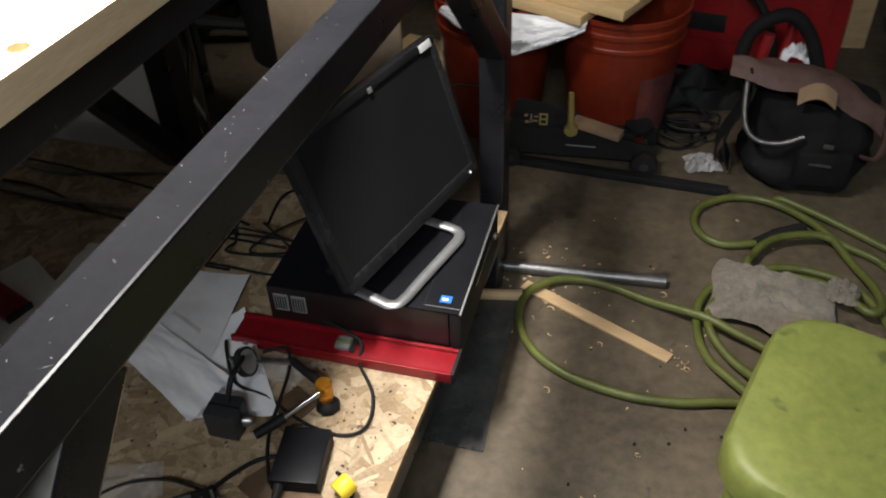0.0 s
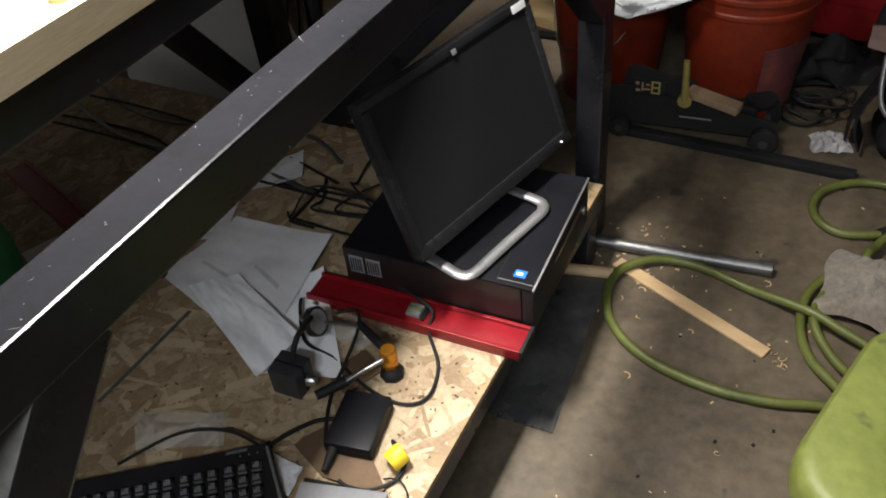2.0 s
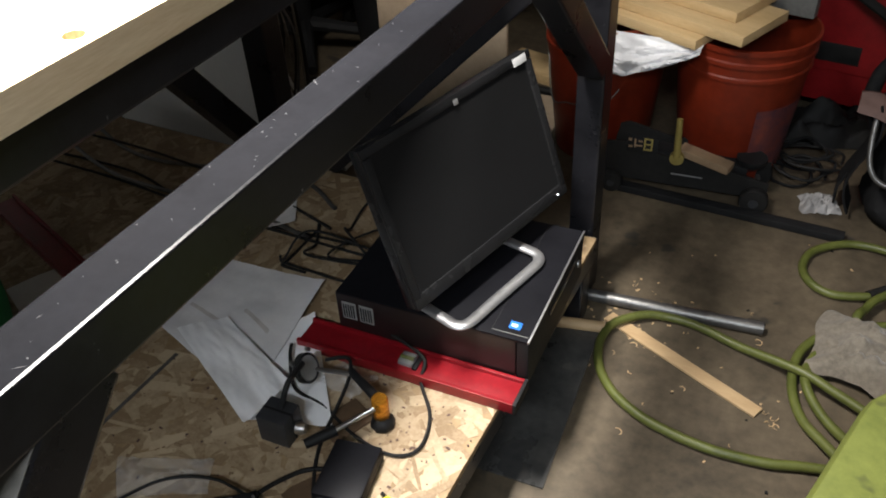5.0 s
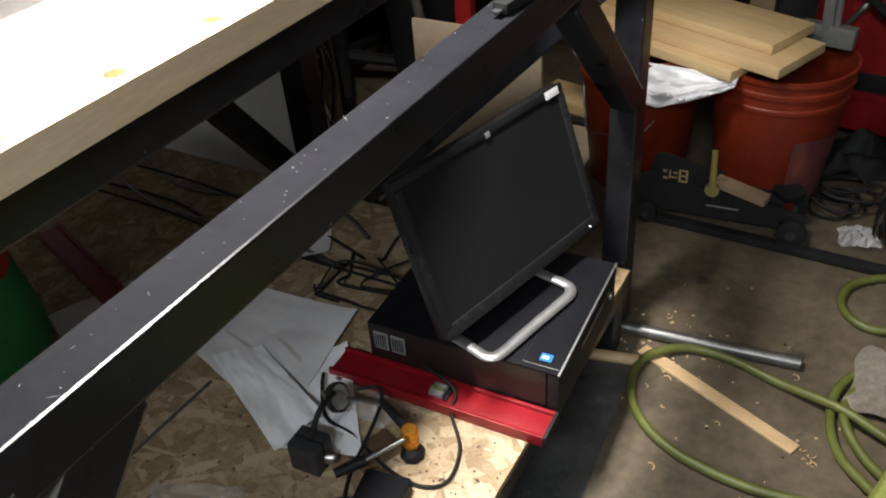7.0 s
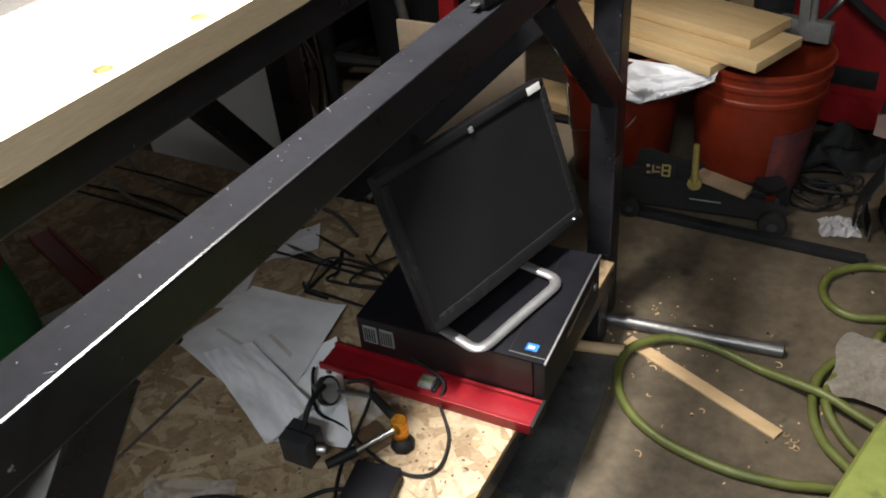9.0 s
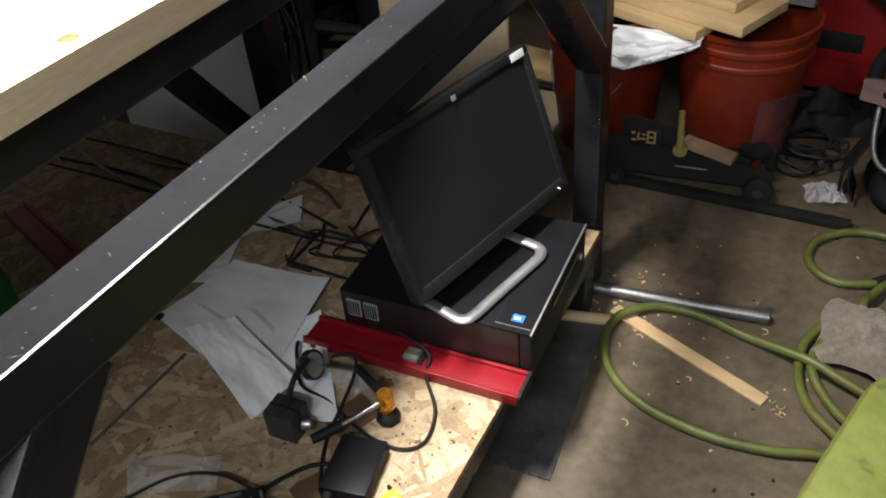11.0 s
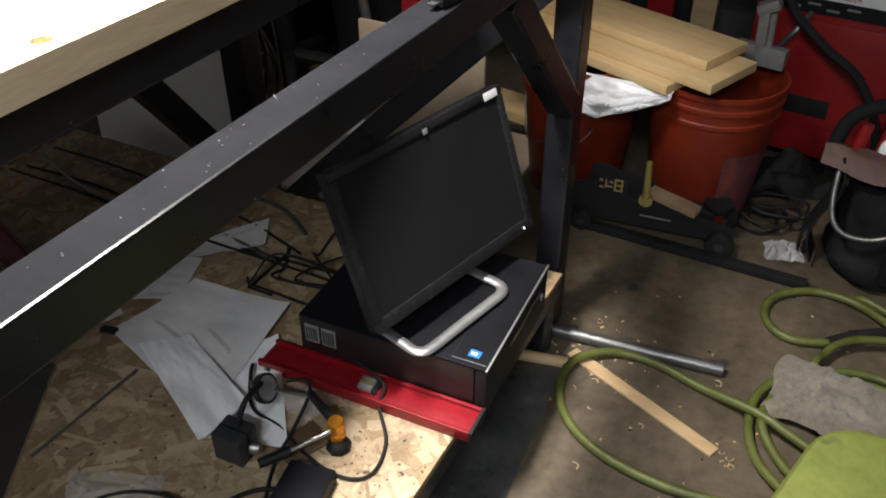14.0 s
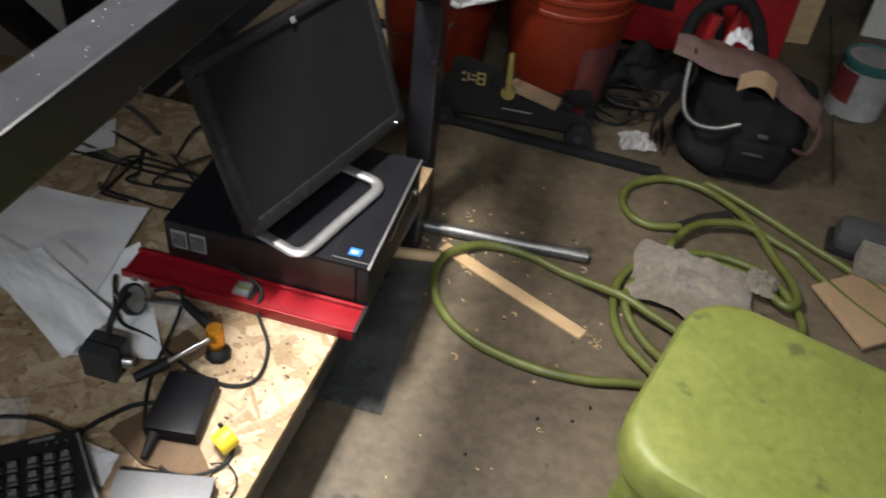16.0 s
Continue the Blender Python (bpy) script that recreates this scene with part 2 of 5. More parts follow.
M_WRAP = material("clear_film", (0.80, 0.80, 0.80), (0.90, 0.90, 0.90), 0.16, scale=20, fine=60, bump=0.4)
M_WRAP.node_tree.nodes["Principled BSDF"].inputs["Alpha"].default_value = 0.12
M_LED = glow("white_led", (1.0, 1.0, 1.0), 6.0)
M_TUBE = glow("lit_tube", (1.0, 0.95, 0.88), 3.0)


# ---- mesh helpers ----
def box(bm, size, centre=(0, 0, 0), bevel=0.0, m=None, taper=1.0):
    mat4 = Matrix.Translation(centre) @ (m or Matrix()) @ Matrix.Diagonal((*size, 1))
    r = bmesh.ops.create_cube(bm, size=1.0, matrix=mat4)
    vs = r["verts"]
    if taper != 1.0:
        top = centre[2]
        for v in vs:
            if v.co.z > top:
                v.co.x = centre[0] + (v.co.x - centre[0]) * taper
                v.co.y = centre[1] + (v.co.y - centre[1]) * taper
    if bevel:
        es = list({e for v in vs for e in v.link_edges})
        bmesh.ops.bevel(bm, geom=es, offset=bevel, segments=2, affect="EDGES", profile=0.6)
    return bm


def lathe(bm, profile, seg=32, m=None, closed=False):
    rings = []
    for r, z in profile:
        ring = []
        for i in range(seg):
            a = 2 * math.pi * i / seg
            p = Vector((r * math.cos(a), r * math.sin(a), z))
            ring.append(bm.verts.new(m @ p if m else p))
        rings.append(ring)
    pairs = list(zip(rings, rings[1:])) + ([(rings[-1], rings[0])] if closed else [])
    for a, b in pairs:
        for i in range(seg):
            bm.faces.new((a[i], a[(i + 1) % seg], b[(i + 1) % seg], b[i]))
    if not closed:
        if profile[0][0] > 1e-5:
            bm.faces.new(list(reversed(rings[0])))
        if profile[-1][0] > 1e-5:
            bm.faces.new(rings[-1])
    return bm


def spline(points, steps=8, closed=False):
    p = [Vector(q) for q in points]
    out = []
    n = len(p)
    for i in range(n if closed else n - 1):
        if closed:
            a, b, c, d = p[(i - 1) % n], p[i], p[(i + 1) % n], p[(i + 2) % n]
        else:
            a, b, c, d = p[max(i - 1, 0)], p[i], p[i + 1], p[min(i + 2, n - 1)]
        for k in range(steps):
            t = k / steps
            out.append(0.5 * ((2 * b) + (c - a) * t + (2 * a - 5 * b + 4 * c - d) * t * t + (3 * b - a - 3 * c + d) * t ** 3))
    if not closed:
        out.append(p[-1])
    return out


def sweep(bm, points, radius, seg=8, closed=False, flat=1.0):
    rings = []
    n = len(points)
    normal = None
    for i, p in enumerate(points):
        a = points[(i - 1) % n] if closed else points[max(i - 1, 0)]
        b = points[(i + 1) % n] if closed else points[min(i + 1, n - 1)]
        d = (b - a).normalized()
        if normal is None:
            normal = d.orthogonal().normalized() if abs(d.z) > 0.9 else Vector((0, 0, 1)).cross(d).normalized()
        normal = (normal - d * normal.dot(d)).normalized()
        up = d.cross(normal)
        rr = radius[i] if isinstance(radius, (list, tuple)) else radius
        rings.append([bm.verts.new(p + normal * rr * math.cos(2 * math.pi * k / seg) + up * rr * flat * math.sin(2 * math.pi * k / seg)) for k in range(seg)])
    for a, b in list(zip(rings, rings[1:])) + ([(rings[-1], rings[0])] if closed else []):
        for k in range(seg):
            bm.faces.new((a[k], a[(k + 1) % seg], b[(k + 1) % seg], b[k]))
    if not closed:
        bm.faces.new(list(reversed(rings[0])))
        bm.faces.new(rings[-1])
    return bm


def beam(bm, a, b, w, h, bevel=0.004, up=(0, 0, 1)):
    """A bar of section w x h from a to b."""
    a, b = Vector(a), Vector(b)
    d = (b - a).normalized()
    side = d.cross(Vector(up)).normalized()
    top = side.cross(d)
    m = Matrix((side, d, top)).transposed().to_4x4()
    box(bm, (w, (b - a).length, h), (a + b) / 2, bevel, m)
    return bm


def slab(bm, outline, z0, z1, wave=None):
    lo = [bm.verts.new((x, y, z0)) for x, y in outline]
    hi = [bm.verts.new((x, y, z1)) for x, y in outline]
    bm.faces.new(hi)
    bm.faces.new(list(reversed(lo)))
    n = len(outline)
    for i in range(n):
        bm.faces.new((lo[i], lo[(i + 1) % n], hi[(i + 1) % n], hi[i]))
    return bm


def sheet(bm, nx, ny, place, thick=0.0006):
    """A thin sheet with thickness; place(u, v) gives points for u, v in 0..1."""
    top = [[bm.verts.new(place(i / nx, j / ny)) for j in range(ny + 1)] for i in range(nx + 1)]
    fs = []
    for i in range(nx):
        for j in range(ny):
            fs.append(bm.faces.new((top[i][j], top[i + 1][j], top[i + 1][j + 1], top[i][j + 1])))
    bm.normal_update()
    bmesh.ops.solidify(bm, geom=fs, thickness=thick)
    return bm


def finish(name, bm, mat_, smooth=True):
    bmesh.ops.recalc_face_normals(bm, faces=bm.faces)
    me = bpy.data.meshes.new(name)
    bm.to_mesh(me)
    bm.free()
    me.materials.append(mat_)
    if smooth:
        me.polygons.foreach_set("use_smooth", [True] * len(me.polygons))
        me.set_sharp_from_angle(angle=radians(38))
    return me


def thing(name, label, category, group="", kind="", at=(0, 0, 0), turn=(0, 0, 0)):
    ob = new(name)
    ob.empty_display_size = 0.02
    ob.matrix_world = pose(*at, *turn)
    return tagged(ob, label, category, group, kind)


def part(name, bm, mat_, parent, label="", smooth=True):
    ob = new(name, finish(name, bm, mat_, smooth and mat_ is not M_BLACK_STEEL))
    ob.parent = parent
    if label:
        ob["label"] = label
    return ob


def solo(name, bm, mat_, label, category, kind="", group="", smooth=True):
    return tagged(new(name, finish(name, bm, mat_, smooth)), label, category, group, kind)


def B():
    return bmesh.new()


# ---- setting ----
def plain(name, size, centre, mat_, label, category):
    return solo(name, box(B(), size, centre), mat_, label, category, "structure", smooth=False)


plain("floor", (7.0, 8.0, 0.10), (0, 1.0, -0.05), M_CONCRETE, "worn stained brown-grey concrete garage floor", "floor")
plain("wall_north", (7.0, 0.12, 2.6), (0, 3.56, 1.3), M_WALL, "dim off-white painted garage wall", "wall")
plain("wall_south", (7.0, 0.12, 2.6), (0, -3.06, 1.3), M_WALL, "dim off-white painted garage wall", "wall")
plain("wall_west", (0.12, 6.5, 2.6), (-3.0, 0.25, 1.3), M_WALL, "dim off-white painted garage wall", "wall")
plain("wall_east", (0.12, 6.5, 2.6), (3.0, 0.25, 1.3), M_WALL, "dim off-white painted garage wall", "wall")
plain("ceiling", (7.0, 8.0, 0.10), (0, 1.0, 2.65), M_WALL, "plain off-white garage ceiling", "ceiling")

# lamp above the bench, and the unseen fill tube added over the floor
lamp = thing("shop_lamp", "lit twin-tube shop lamp hanging above the workbench", "lamp", at=SHOP_LAMP)
part("housing", box(B(), (0.26, 0.50, 0.03), (0, 0, 0.01), 0.006), M_WHITE, lamp)
for x in (-0.065, 0.065):
    part("tube", lathe(B(), [(0.012, -0.21), (0.012, 0.21)], 12, pose(x, 0, -0.022, 90, 0, 0)), M_TUBE, lamp, "glowing white tube")
for y in (-0.15, 0.15):
    part("hanging_wire", sweep(B(), [Vector((0, y, 0.02)), Vector((0, y, 0.78))], 0.0015, 6), M_PIPE, lamp)
for tx, ty, tw in FILL_TUBES:
    lamp = thing("ceiling_lamp", "unseen long tube lamp added behind the camera as fill", "lamp", "ceiling lamps", at=(tx, ty, 2.56))
    part("housing", box(B(), (1.2, 0.16, 0.08), (0, 0, 0), 0.008), M_WHITE, lamp)
    part("tube", lathe(B(), [(0.012, -0.55), (0.012, 0.55)], 12, pose(0, 0, -0.06, 0, 90, 0)), M_TUBE, lamp, "glowing white tube")

# ---- workbench frame ----
bench = thing("steel_workbench", "black painted square-tube steel workbench frame, scratched", "workbench")
XO, XI, ZT = -0.051, -0.096, 0.850
XC, W = (XO + XI) / 2, 0.046
YP = 1.540
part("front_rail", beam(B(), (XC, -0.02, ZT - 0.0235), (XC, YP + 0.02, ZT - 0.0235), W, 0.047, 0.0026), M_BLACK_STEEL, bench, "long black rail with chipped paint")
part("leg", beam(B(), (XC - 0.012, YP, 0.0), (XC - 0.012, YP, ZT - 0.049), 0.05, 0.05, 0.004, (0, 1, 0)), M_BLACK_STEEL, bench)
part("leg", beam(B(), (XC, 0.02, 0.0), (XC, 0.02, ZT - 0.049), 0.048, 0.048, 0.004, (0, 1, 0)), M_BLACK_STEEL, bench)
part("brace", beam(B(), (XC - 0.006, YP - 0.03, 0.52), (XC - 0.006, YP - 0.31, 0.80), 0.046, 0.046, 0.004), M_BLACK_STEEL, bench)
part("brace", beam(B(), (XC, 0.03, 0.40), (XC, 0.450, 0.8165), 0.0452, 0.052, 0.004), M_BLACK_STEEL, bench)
# thin plate added over the brace: its lit face put into colour
part("dust_film", beam(B(), (XC, 0.012, 0.419), (XC, 0.414, 0.8175), 0.0440, 0.0012, 0.0003), M_BRACE_LIT, bench, "thin pale plate added as the lit upper face of the sloping brace")
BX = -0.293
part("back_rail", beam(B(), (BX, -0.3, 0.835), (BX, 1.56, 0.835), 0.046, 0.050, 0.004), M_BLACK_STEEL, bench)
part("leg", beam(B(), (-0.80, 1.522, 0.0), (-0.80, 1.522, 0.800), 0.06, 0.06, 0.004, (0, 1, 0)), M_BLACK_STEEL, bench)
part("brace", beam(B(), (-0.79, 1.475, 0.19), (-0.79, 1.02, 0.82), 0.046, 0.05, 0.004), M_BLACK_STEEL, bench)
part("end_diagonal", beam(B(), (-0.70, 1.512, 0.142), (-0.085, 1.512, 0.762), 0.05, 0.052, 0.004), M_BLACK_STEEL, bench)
# dark sheet added behind the plank to keep the lamp off the shelf
part("rear_top", box(B(), (0.85, 1.86, 0.018), (-0.907, 0.63, 0.846), 0.002), M_DARKWALL, bench, "dark rear top sheet that shades the shelf")
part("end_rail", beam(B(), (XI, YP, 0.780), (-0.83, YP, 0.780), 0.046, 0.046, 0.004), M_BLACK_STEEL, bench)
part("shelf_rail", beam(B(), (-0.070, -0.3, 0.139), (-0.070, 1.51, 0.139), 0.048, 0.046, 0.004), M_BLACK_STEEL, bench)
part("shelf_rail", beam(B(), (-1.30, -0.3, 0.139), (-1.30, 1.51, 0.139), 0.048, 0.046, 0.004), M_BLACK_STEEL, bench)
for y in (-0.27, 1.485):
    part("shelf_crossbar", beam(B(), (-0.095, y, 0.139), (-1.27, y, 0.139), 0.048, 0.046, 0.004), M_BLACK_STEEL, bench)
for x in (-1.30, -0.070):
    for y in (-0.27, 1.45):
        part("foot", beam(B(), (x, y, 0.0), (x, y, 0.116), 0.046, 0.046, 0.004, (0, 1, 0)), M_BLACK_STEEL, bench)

# chips in the paint of the front rail, and pale marks painting its edge glint
rng = random.Random(9)
bm = B()
for i in range(80):
    y = rng.uniform(0.2, 1.45)
    edge = rng.random()
    x = XO - 0.0006 - abs(rng.gauss(0, 0.0015)) if edge < 0.34 else (XI + abs(rng.gauss(0, 0.001)) + 0.004 if edge < 0.5 else rng.uniform(XI + 0.006, XO - 0.006))
    ln, wd = rng.uniform(0.0005, 0.0020), rng.uniform(0.0003, 0.0008)
    if rng.random() < 0.08:
        ln *= 3.5
    # edge marks drawn out long and thin, as the glint along the edge
    if edge < 0.34:
        ln, wd = ln * rng.uniform(1.0, 6.0), wd * 0.7
    a = rng.uniform(0, 3.1) if edge >= 0.34 else 1.57
    ca, sa = math.cos(a), math.sin(a)
    z = ZT + 0.0004 - (max(0, (x + 0.0045 - XO)) ** 2) * 120
    bm.faces.new([bm.verts.new((min(x + u * ln * ca - v * wd * sa, XO - 0.0004), y + u * ln * sa + v * wd * ca, z)) for u, v in ((-1, -0.5), (0.2, -1), (1, 0.1), (0.1, 0.9))])
chips = part("paint_chip_layer", bm, material("chipped_metal_and_glint", (0.05, 0.05, 0.054), (0.15, 0.15, 0.158), 0.5, bump=0.0), bench, "pale chips and scratches in the black paint, with painted edge glint", smooth=False)
chips["kind"] = "stuff"

# worktop with dog holes
top = thing("wooden_worktop", "pale wooden bench top plank with round dog holes, brightly lit", "worktop")
bm = B()
y0, y1, xa, xb = -0.30, 1.56, -0.254, -0.497
holes = [(-0.279, 0.43 + 0.1295 * i - 0.1295 * 3) for i in range(11)]
# plank as a strip with square cut-outs rounded to octagons
pr = 0.0105
ring_all = []
ys = [y0] + [v for h in holes for v in (h[1] - 0.02, h[1] + 0.02)] + [y1]
for z, flip in ((0.895, False), (0.861, True)):
    for k in range(len(ys) - 1):
        a, b = ys[k], ys[k + 1]
        inside = k % 2 == 1
        cols = [(xa, xa - 0.005), (xa - 0.005, xa - 0.045), (xa - 0.045, xb)]
        for ci, (p, q) in enumerate(cols):
            if inside and ci == 1:
                hx, hy = (p + q) / 2, (a + b) / 2
                outer = [bm.verts.new((x, y, z)) for x, y in ((p, a), (p, hy), (p, b), (hx, b), (q, b), (q, hy), (q, a), (hx, a))]
                inner = [bm.verts.new((hx + pr * math.cos(t), hy + pr * math.sin(t), z)) for t in [math.atan2(v.co.y - hy, v.co.x - hx) for v in outer]]
                for i in range(8):
                    bm.faces.new((outer[i], outer[(i + 1) % 8], inner[(i + 1) % 8], inner[i]))
                ring_all.append((z, inner))
            else:
                bm.faces.new([bm.verts.new((x, y, z)) for x, y in ((p, a), (p, b), (q, b), (q, a))])
n = len(holes)
for i in range(n):
    u, d = ring_all[i][1], ring_all[i + n][1]
    for k in range(8):
        bm.faces.new((u[k], u[(k + 1) % 8], d[(k + 1) % 8], d[k]))
for pts in (((xa, y0), (xa, y1)), ((xa, y1), (xb, y1)), ((xb, y1), (xb, y0)), ((xb, y0), (xa, y0))):
    (p, q), (r, s) = pts
    bm.faces.new([bm.verts.new(v) for v in ((p, q, 0.861), (r, s, 0.861), (r, s, 0.895), (p, q, 0.895))])
bmesh.ops.remove_doubles(bm, verts=bm.verts, dist=0.0002)
part("plank", bm, M_WOOD, top, smooth=False)
plug_me = finish("hole_floor", lathe(B(), [(0.0104, 0.0), (0.0104, 0.002)], 8), M_STICK)
for hx, hy in holes:
    ob = new("hole_floor", plug_me)
    ob.parent = top
    ob.matrix_basis = pose(xa - 0.025, hy, 0.884)

# shelf of strand board
shelf = thing("strand_board_shelf", "oriented strand board lower shelf with flaky tan strands", "shelf")
SZ = 0.1745
part("panel", box(B(), (1.30, 1.80, 0.012), (-0.695, 0.59, SZ - 0.0065)), M_OSB, shelf, smooth=False)
rng = random.Random(5)
bm = B()
for i in range(7500):
    cx, cy = rng.uniform(-1.33, -0.06), rng.uniform(-0.05, 1.475)
    ln, wd = rng.uniform(0.025, 0.095), rng.uniform(0.004, 0.017)
    a = rng.uniform(-1.6, 1.6)
    z = SZ + 0.0001 + 0.0011 * rng.random()
    ca, sa = math.cos(a), math.sin(a)
    shape = ((-1, -0.5), (-0.3, -0.9 + 0.5 * rng.random()), (0.9, -0.6), (1, 0.3), (0.35, 0.5 + 0.5 * rng.random()), (-0.85, 0.7))
    vs = []
    for u, v in shape:
        px, py = u * ln / 2, v * wd
        x = min(cx + px * ca - py * sa, -0.0445)
        vs.append(bm.verts.new((x, min(cy + px * sa + py * ca, 1.488), z)))
    bm.faces.new(vs)
ob = part("strand_layer", bm, M_FLAKE, shelf, "pressed wood strands of mixed tan and brown", smooth=False)
ob["kind"] = "stuff"
SZ = 0.1758

# ---- desktop computer ----
pc = thing("desktop_computer", "slim black desktop computer lying flat on the strand board", "computer", at=(-0.028, 1.231, SZ), turn=(0, 0, 3.2))
PD, PW, PH = 0.335, 0.292, 0.096
part("case", box(B(), (PD - 0.02, PW, PH - 0.004), (-PD / 2 - 0.01, 0, PH / 2 + 0.001), 0.003), M_PC_DARK, pc)
part("top_cover", box(B(), (PD - 0.004, PW + 0.002, 0.004), (-PD / 2, 0, PH), 0.0012), M_PC, pc, "satin black top panel")
part("front_bezel", box(B(), (0.020, PW + 0.001, PH - 0.003), (-0.009, 0, PH / 2), 0.004), M_BLACKPLASTIC, pc)
part("silver_trim", box(B(), (0.0035, PW + 0.003, 0.004), (0.0005, 0, PH + 0.001), 0.001), M_SILVER, pc, "bright silver strip along the front edge")
part("drive_slot", box(B(), (0.003, 0.15, 0.012), (0.0015, 0.03, 0.070), 0.001), M_BEZEL, pc)
part("power_button", lathe(B(), [(0.007, 0), (0.007, 0.003)], 16, pose(0.001, 0.115, 0.05, 0, 90, 0)), M_SILVER, pc)
part("seam", box(B(), (0.0010, PW - 0.01, 0.0006), (-0.062, 0, PH + 0.0022)), M_BLACKPLASTIC, pc)
part("seam", box(B(), (0.058, 0.0012, 0.0008), (-0.032, -PW / 2 + 0.009, PH + 0.0022)), M_GUNMETAL, pc)
for dx in (0, 0.032):
    g = part("vent_panel", box(B(), (0.026, 0.002, 0.036), (-PD + 0.024 + dx, -PW / 2 - 0.0008, 0.062), 0.0006), M_GREYLABEL, pc, "pale grey vent label")
    for k in range(5):
        part("slot", box(B(), (0.0022, 0.001, 0.028), (-PD + 0.015 + dx + k * 0.0045, -PW / 2 - 0.0022, 0.062)), M_PC, g, smooth=False)
st = part("sticker", box(B(), (0.019, 0.016, 0.0006), (-0.030, -0.118, PH + 0.0024), 0.0002), M_BLUE, pc, "small blue badge sticker")
part("badge_bar", box(B(), (0.010, 0.006, 0.0004), (-0.031, -0.119, PH + 0.003)), M_WHITE, st, smooth=False)
for k in range(4):
    part("rubber_foot", lathe(B(), [(0.008, -0.0008), (0.009, 0.003)], 12, pose(-0.03 if k % 2 else -0.30, 0.11 if k < 2 else -0.11, 0)), M_RUBBER, pc)

# ---- monitor ----
mon = thing("flat_monitor", "black flat monitor leaning back on a silver looped stand", "monitor", at=(-0.177, 1.239, 0.442), turn=(0, 0, 76.2))
tilt = pose(0, 0, 0, -19.9, 0, 0)
MW, MH = 0.393, 0.264
bm = box(B(), (MW, 0.022, MH), (0, 0.012, 0), 0.004)
box(bm, (MW * 0.72, 0.022, MH * 0.62), (0, 0.030, -0.01), 0.008)
bm.transform(tilt)
part("shell", bm, M_BEZEL, mon)
bm = box(B(), (MW - 0.030, 0.003, MH - 0.036), (0, 0.0010, 0.004))
bm.transform(tilt)
part("screen", bm, M_SCREEN, mon, "dark switched-off matt screen")
for sz, c in (((MW, 0.006, 0.014), (0, -0.001, MH / 2 - 0.007)), ((MW, 0.006, 0.022), (0, -0.001, -MH / 2 + 0.011)), ((0.015, 0.006, MH - 0.03), (-MW / 2 + 0.0075, -0.001, 0)), ((0.015, 0.006, MH - 0.03), (MW / 2 - 0.0075, -0.001, 0))):
    bm = box(B(), sz, c, 0.002)
    bm.transform(tilt)
    part("bezel", bm, M_BEZEL, mon)
bm = box(B(), (0.034, 0.001, 0.013), (MW / 2 - 0.030, -0.0046, MH / 2 - 0.0085), 0.0003)
bm.transform(tilt)
part("label", bm, M_WHITE, mon, "white barcode label")
bm = box(B(), (0.010, 0.001, 0.009), (0.004, -0.0046, MH / 2 - 0.012), 0.0003)
bm.transform(tilt)
part("maker_badge", bm, M_GREYLABEL, mon, "small grey badge")
bm = lathe(B(), [(0.0009, -0.001), (0.0009, 0.001)], 10, pose(MW / 2 - 0.028, -0.005, -MH / 2 + 0.009, 90, 0, 0))
bm.transform(tilt)
part("power_light", bm, M_LED, mon, "tiny lit white light")
# stand: looped silver tube lying on the case and a neck
zb = 0.2760 - 0.442
inv = mon.matrix_basis.inverted()
loop = [(-0.212, 1.091), (-0.173, 1.079), (-0.150, 1.072), (-0.135, 1.068), (-0.121, 1.073), (-0.113, 1.090), (-0.105, 1.125), (-0.093, 1.175), (-0.079, 1.232), (-0.074, 1.258), (-0.081, 1.275), (-0.098, 1.282), (-0.125, 1.287), (-0.165, 1.296)]
pts = [inv @ Vector((x, y, 0.2815)) for x, y in loop]
part("stand_loop", sweep(B(), spline(pts, 4), 0.0098, 12, flat=0.55), M_SILVER, mon, "silver flattened tube loop")
bm = box(B(), (0.25, 0.04, 0.007), (-0.015, 0.035, zb + 0.0048), 0.002)
part("stand_plate", bm, M_BLACKPLASTIC, mon)
bm = beam(B(), (-0.015, 0.050, zb + 0.004), (-0.015, 0.036, -0.01), 0.07, 0.014, 0.003, (0, 1, 0))
part("neck", bm, M_BLACKPLASTIC, mon)

# ---- red level by the computer ----
def level(name, label, a, b, width, group=""):
    a, b = Vector(a), Vector(b)
    mid, ln = (a + b) / 2, (b - a).length
    ang = math.degrees(math.atan2(b.y - a.y, b.x - a.x))
    ob = thing(name, label, "spirit level", group, at=mid, turn=(0, 0, ang))
    part("web", box(B(), (ln, width - 0.008, 0.008), (0, 0, 0.010), 0.001), M_RED, ob)
    for s in (-1, 1):
        part("flange", box(B(), (ln, 0.006, 0.021), (0, s * (width / 2 - 0.003), 0.0105), 0.0012), M_RED, ob)
    for s in (1,):
        part("end_cap", box(B(), (0.006, width + 0.001, 0.022), (s * (ln / 2 + 0.002), 0, 0.011), 0.001), M_BLACKPLASTIC, ob, "black end cap")
    return ob


lv = level("spirit_level", "red aluminium spirit level lying flat beside the computer", (-0.405, 1.036, SZ), (-0.020, 1.053, SZ), 0.058, "red levels")
vial = part("vial_block", box(B(), (0.026, 0.026, 0.014), (0.000, 0.002, 0.014), 0.003), M_GREYLABEL, lv, "vial holder with greenish tube")
part("vial", lathe(B(), [(0.0045, -0.012), (0.0045, 0.012)], 12, pose(0.000, 0.002, 0.0195, 0, 90, 0)), M_HOSE, vial)
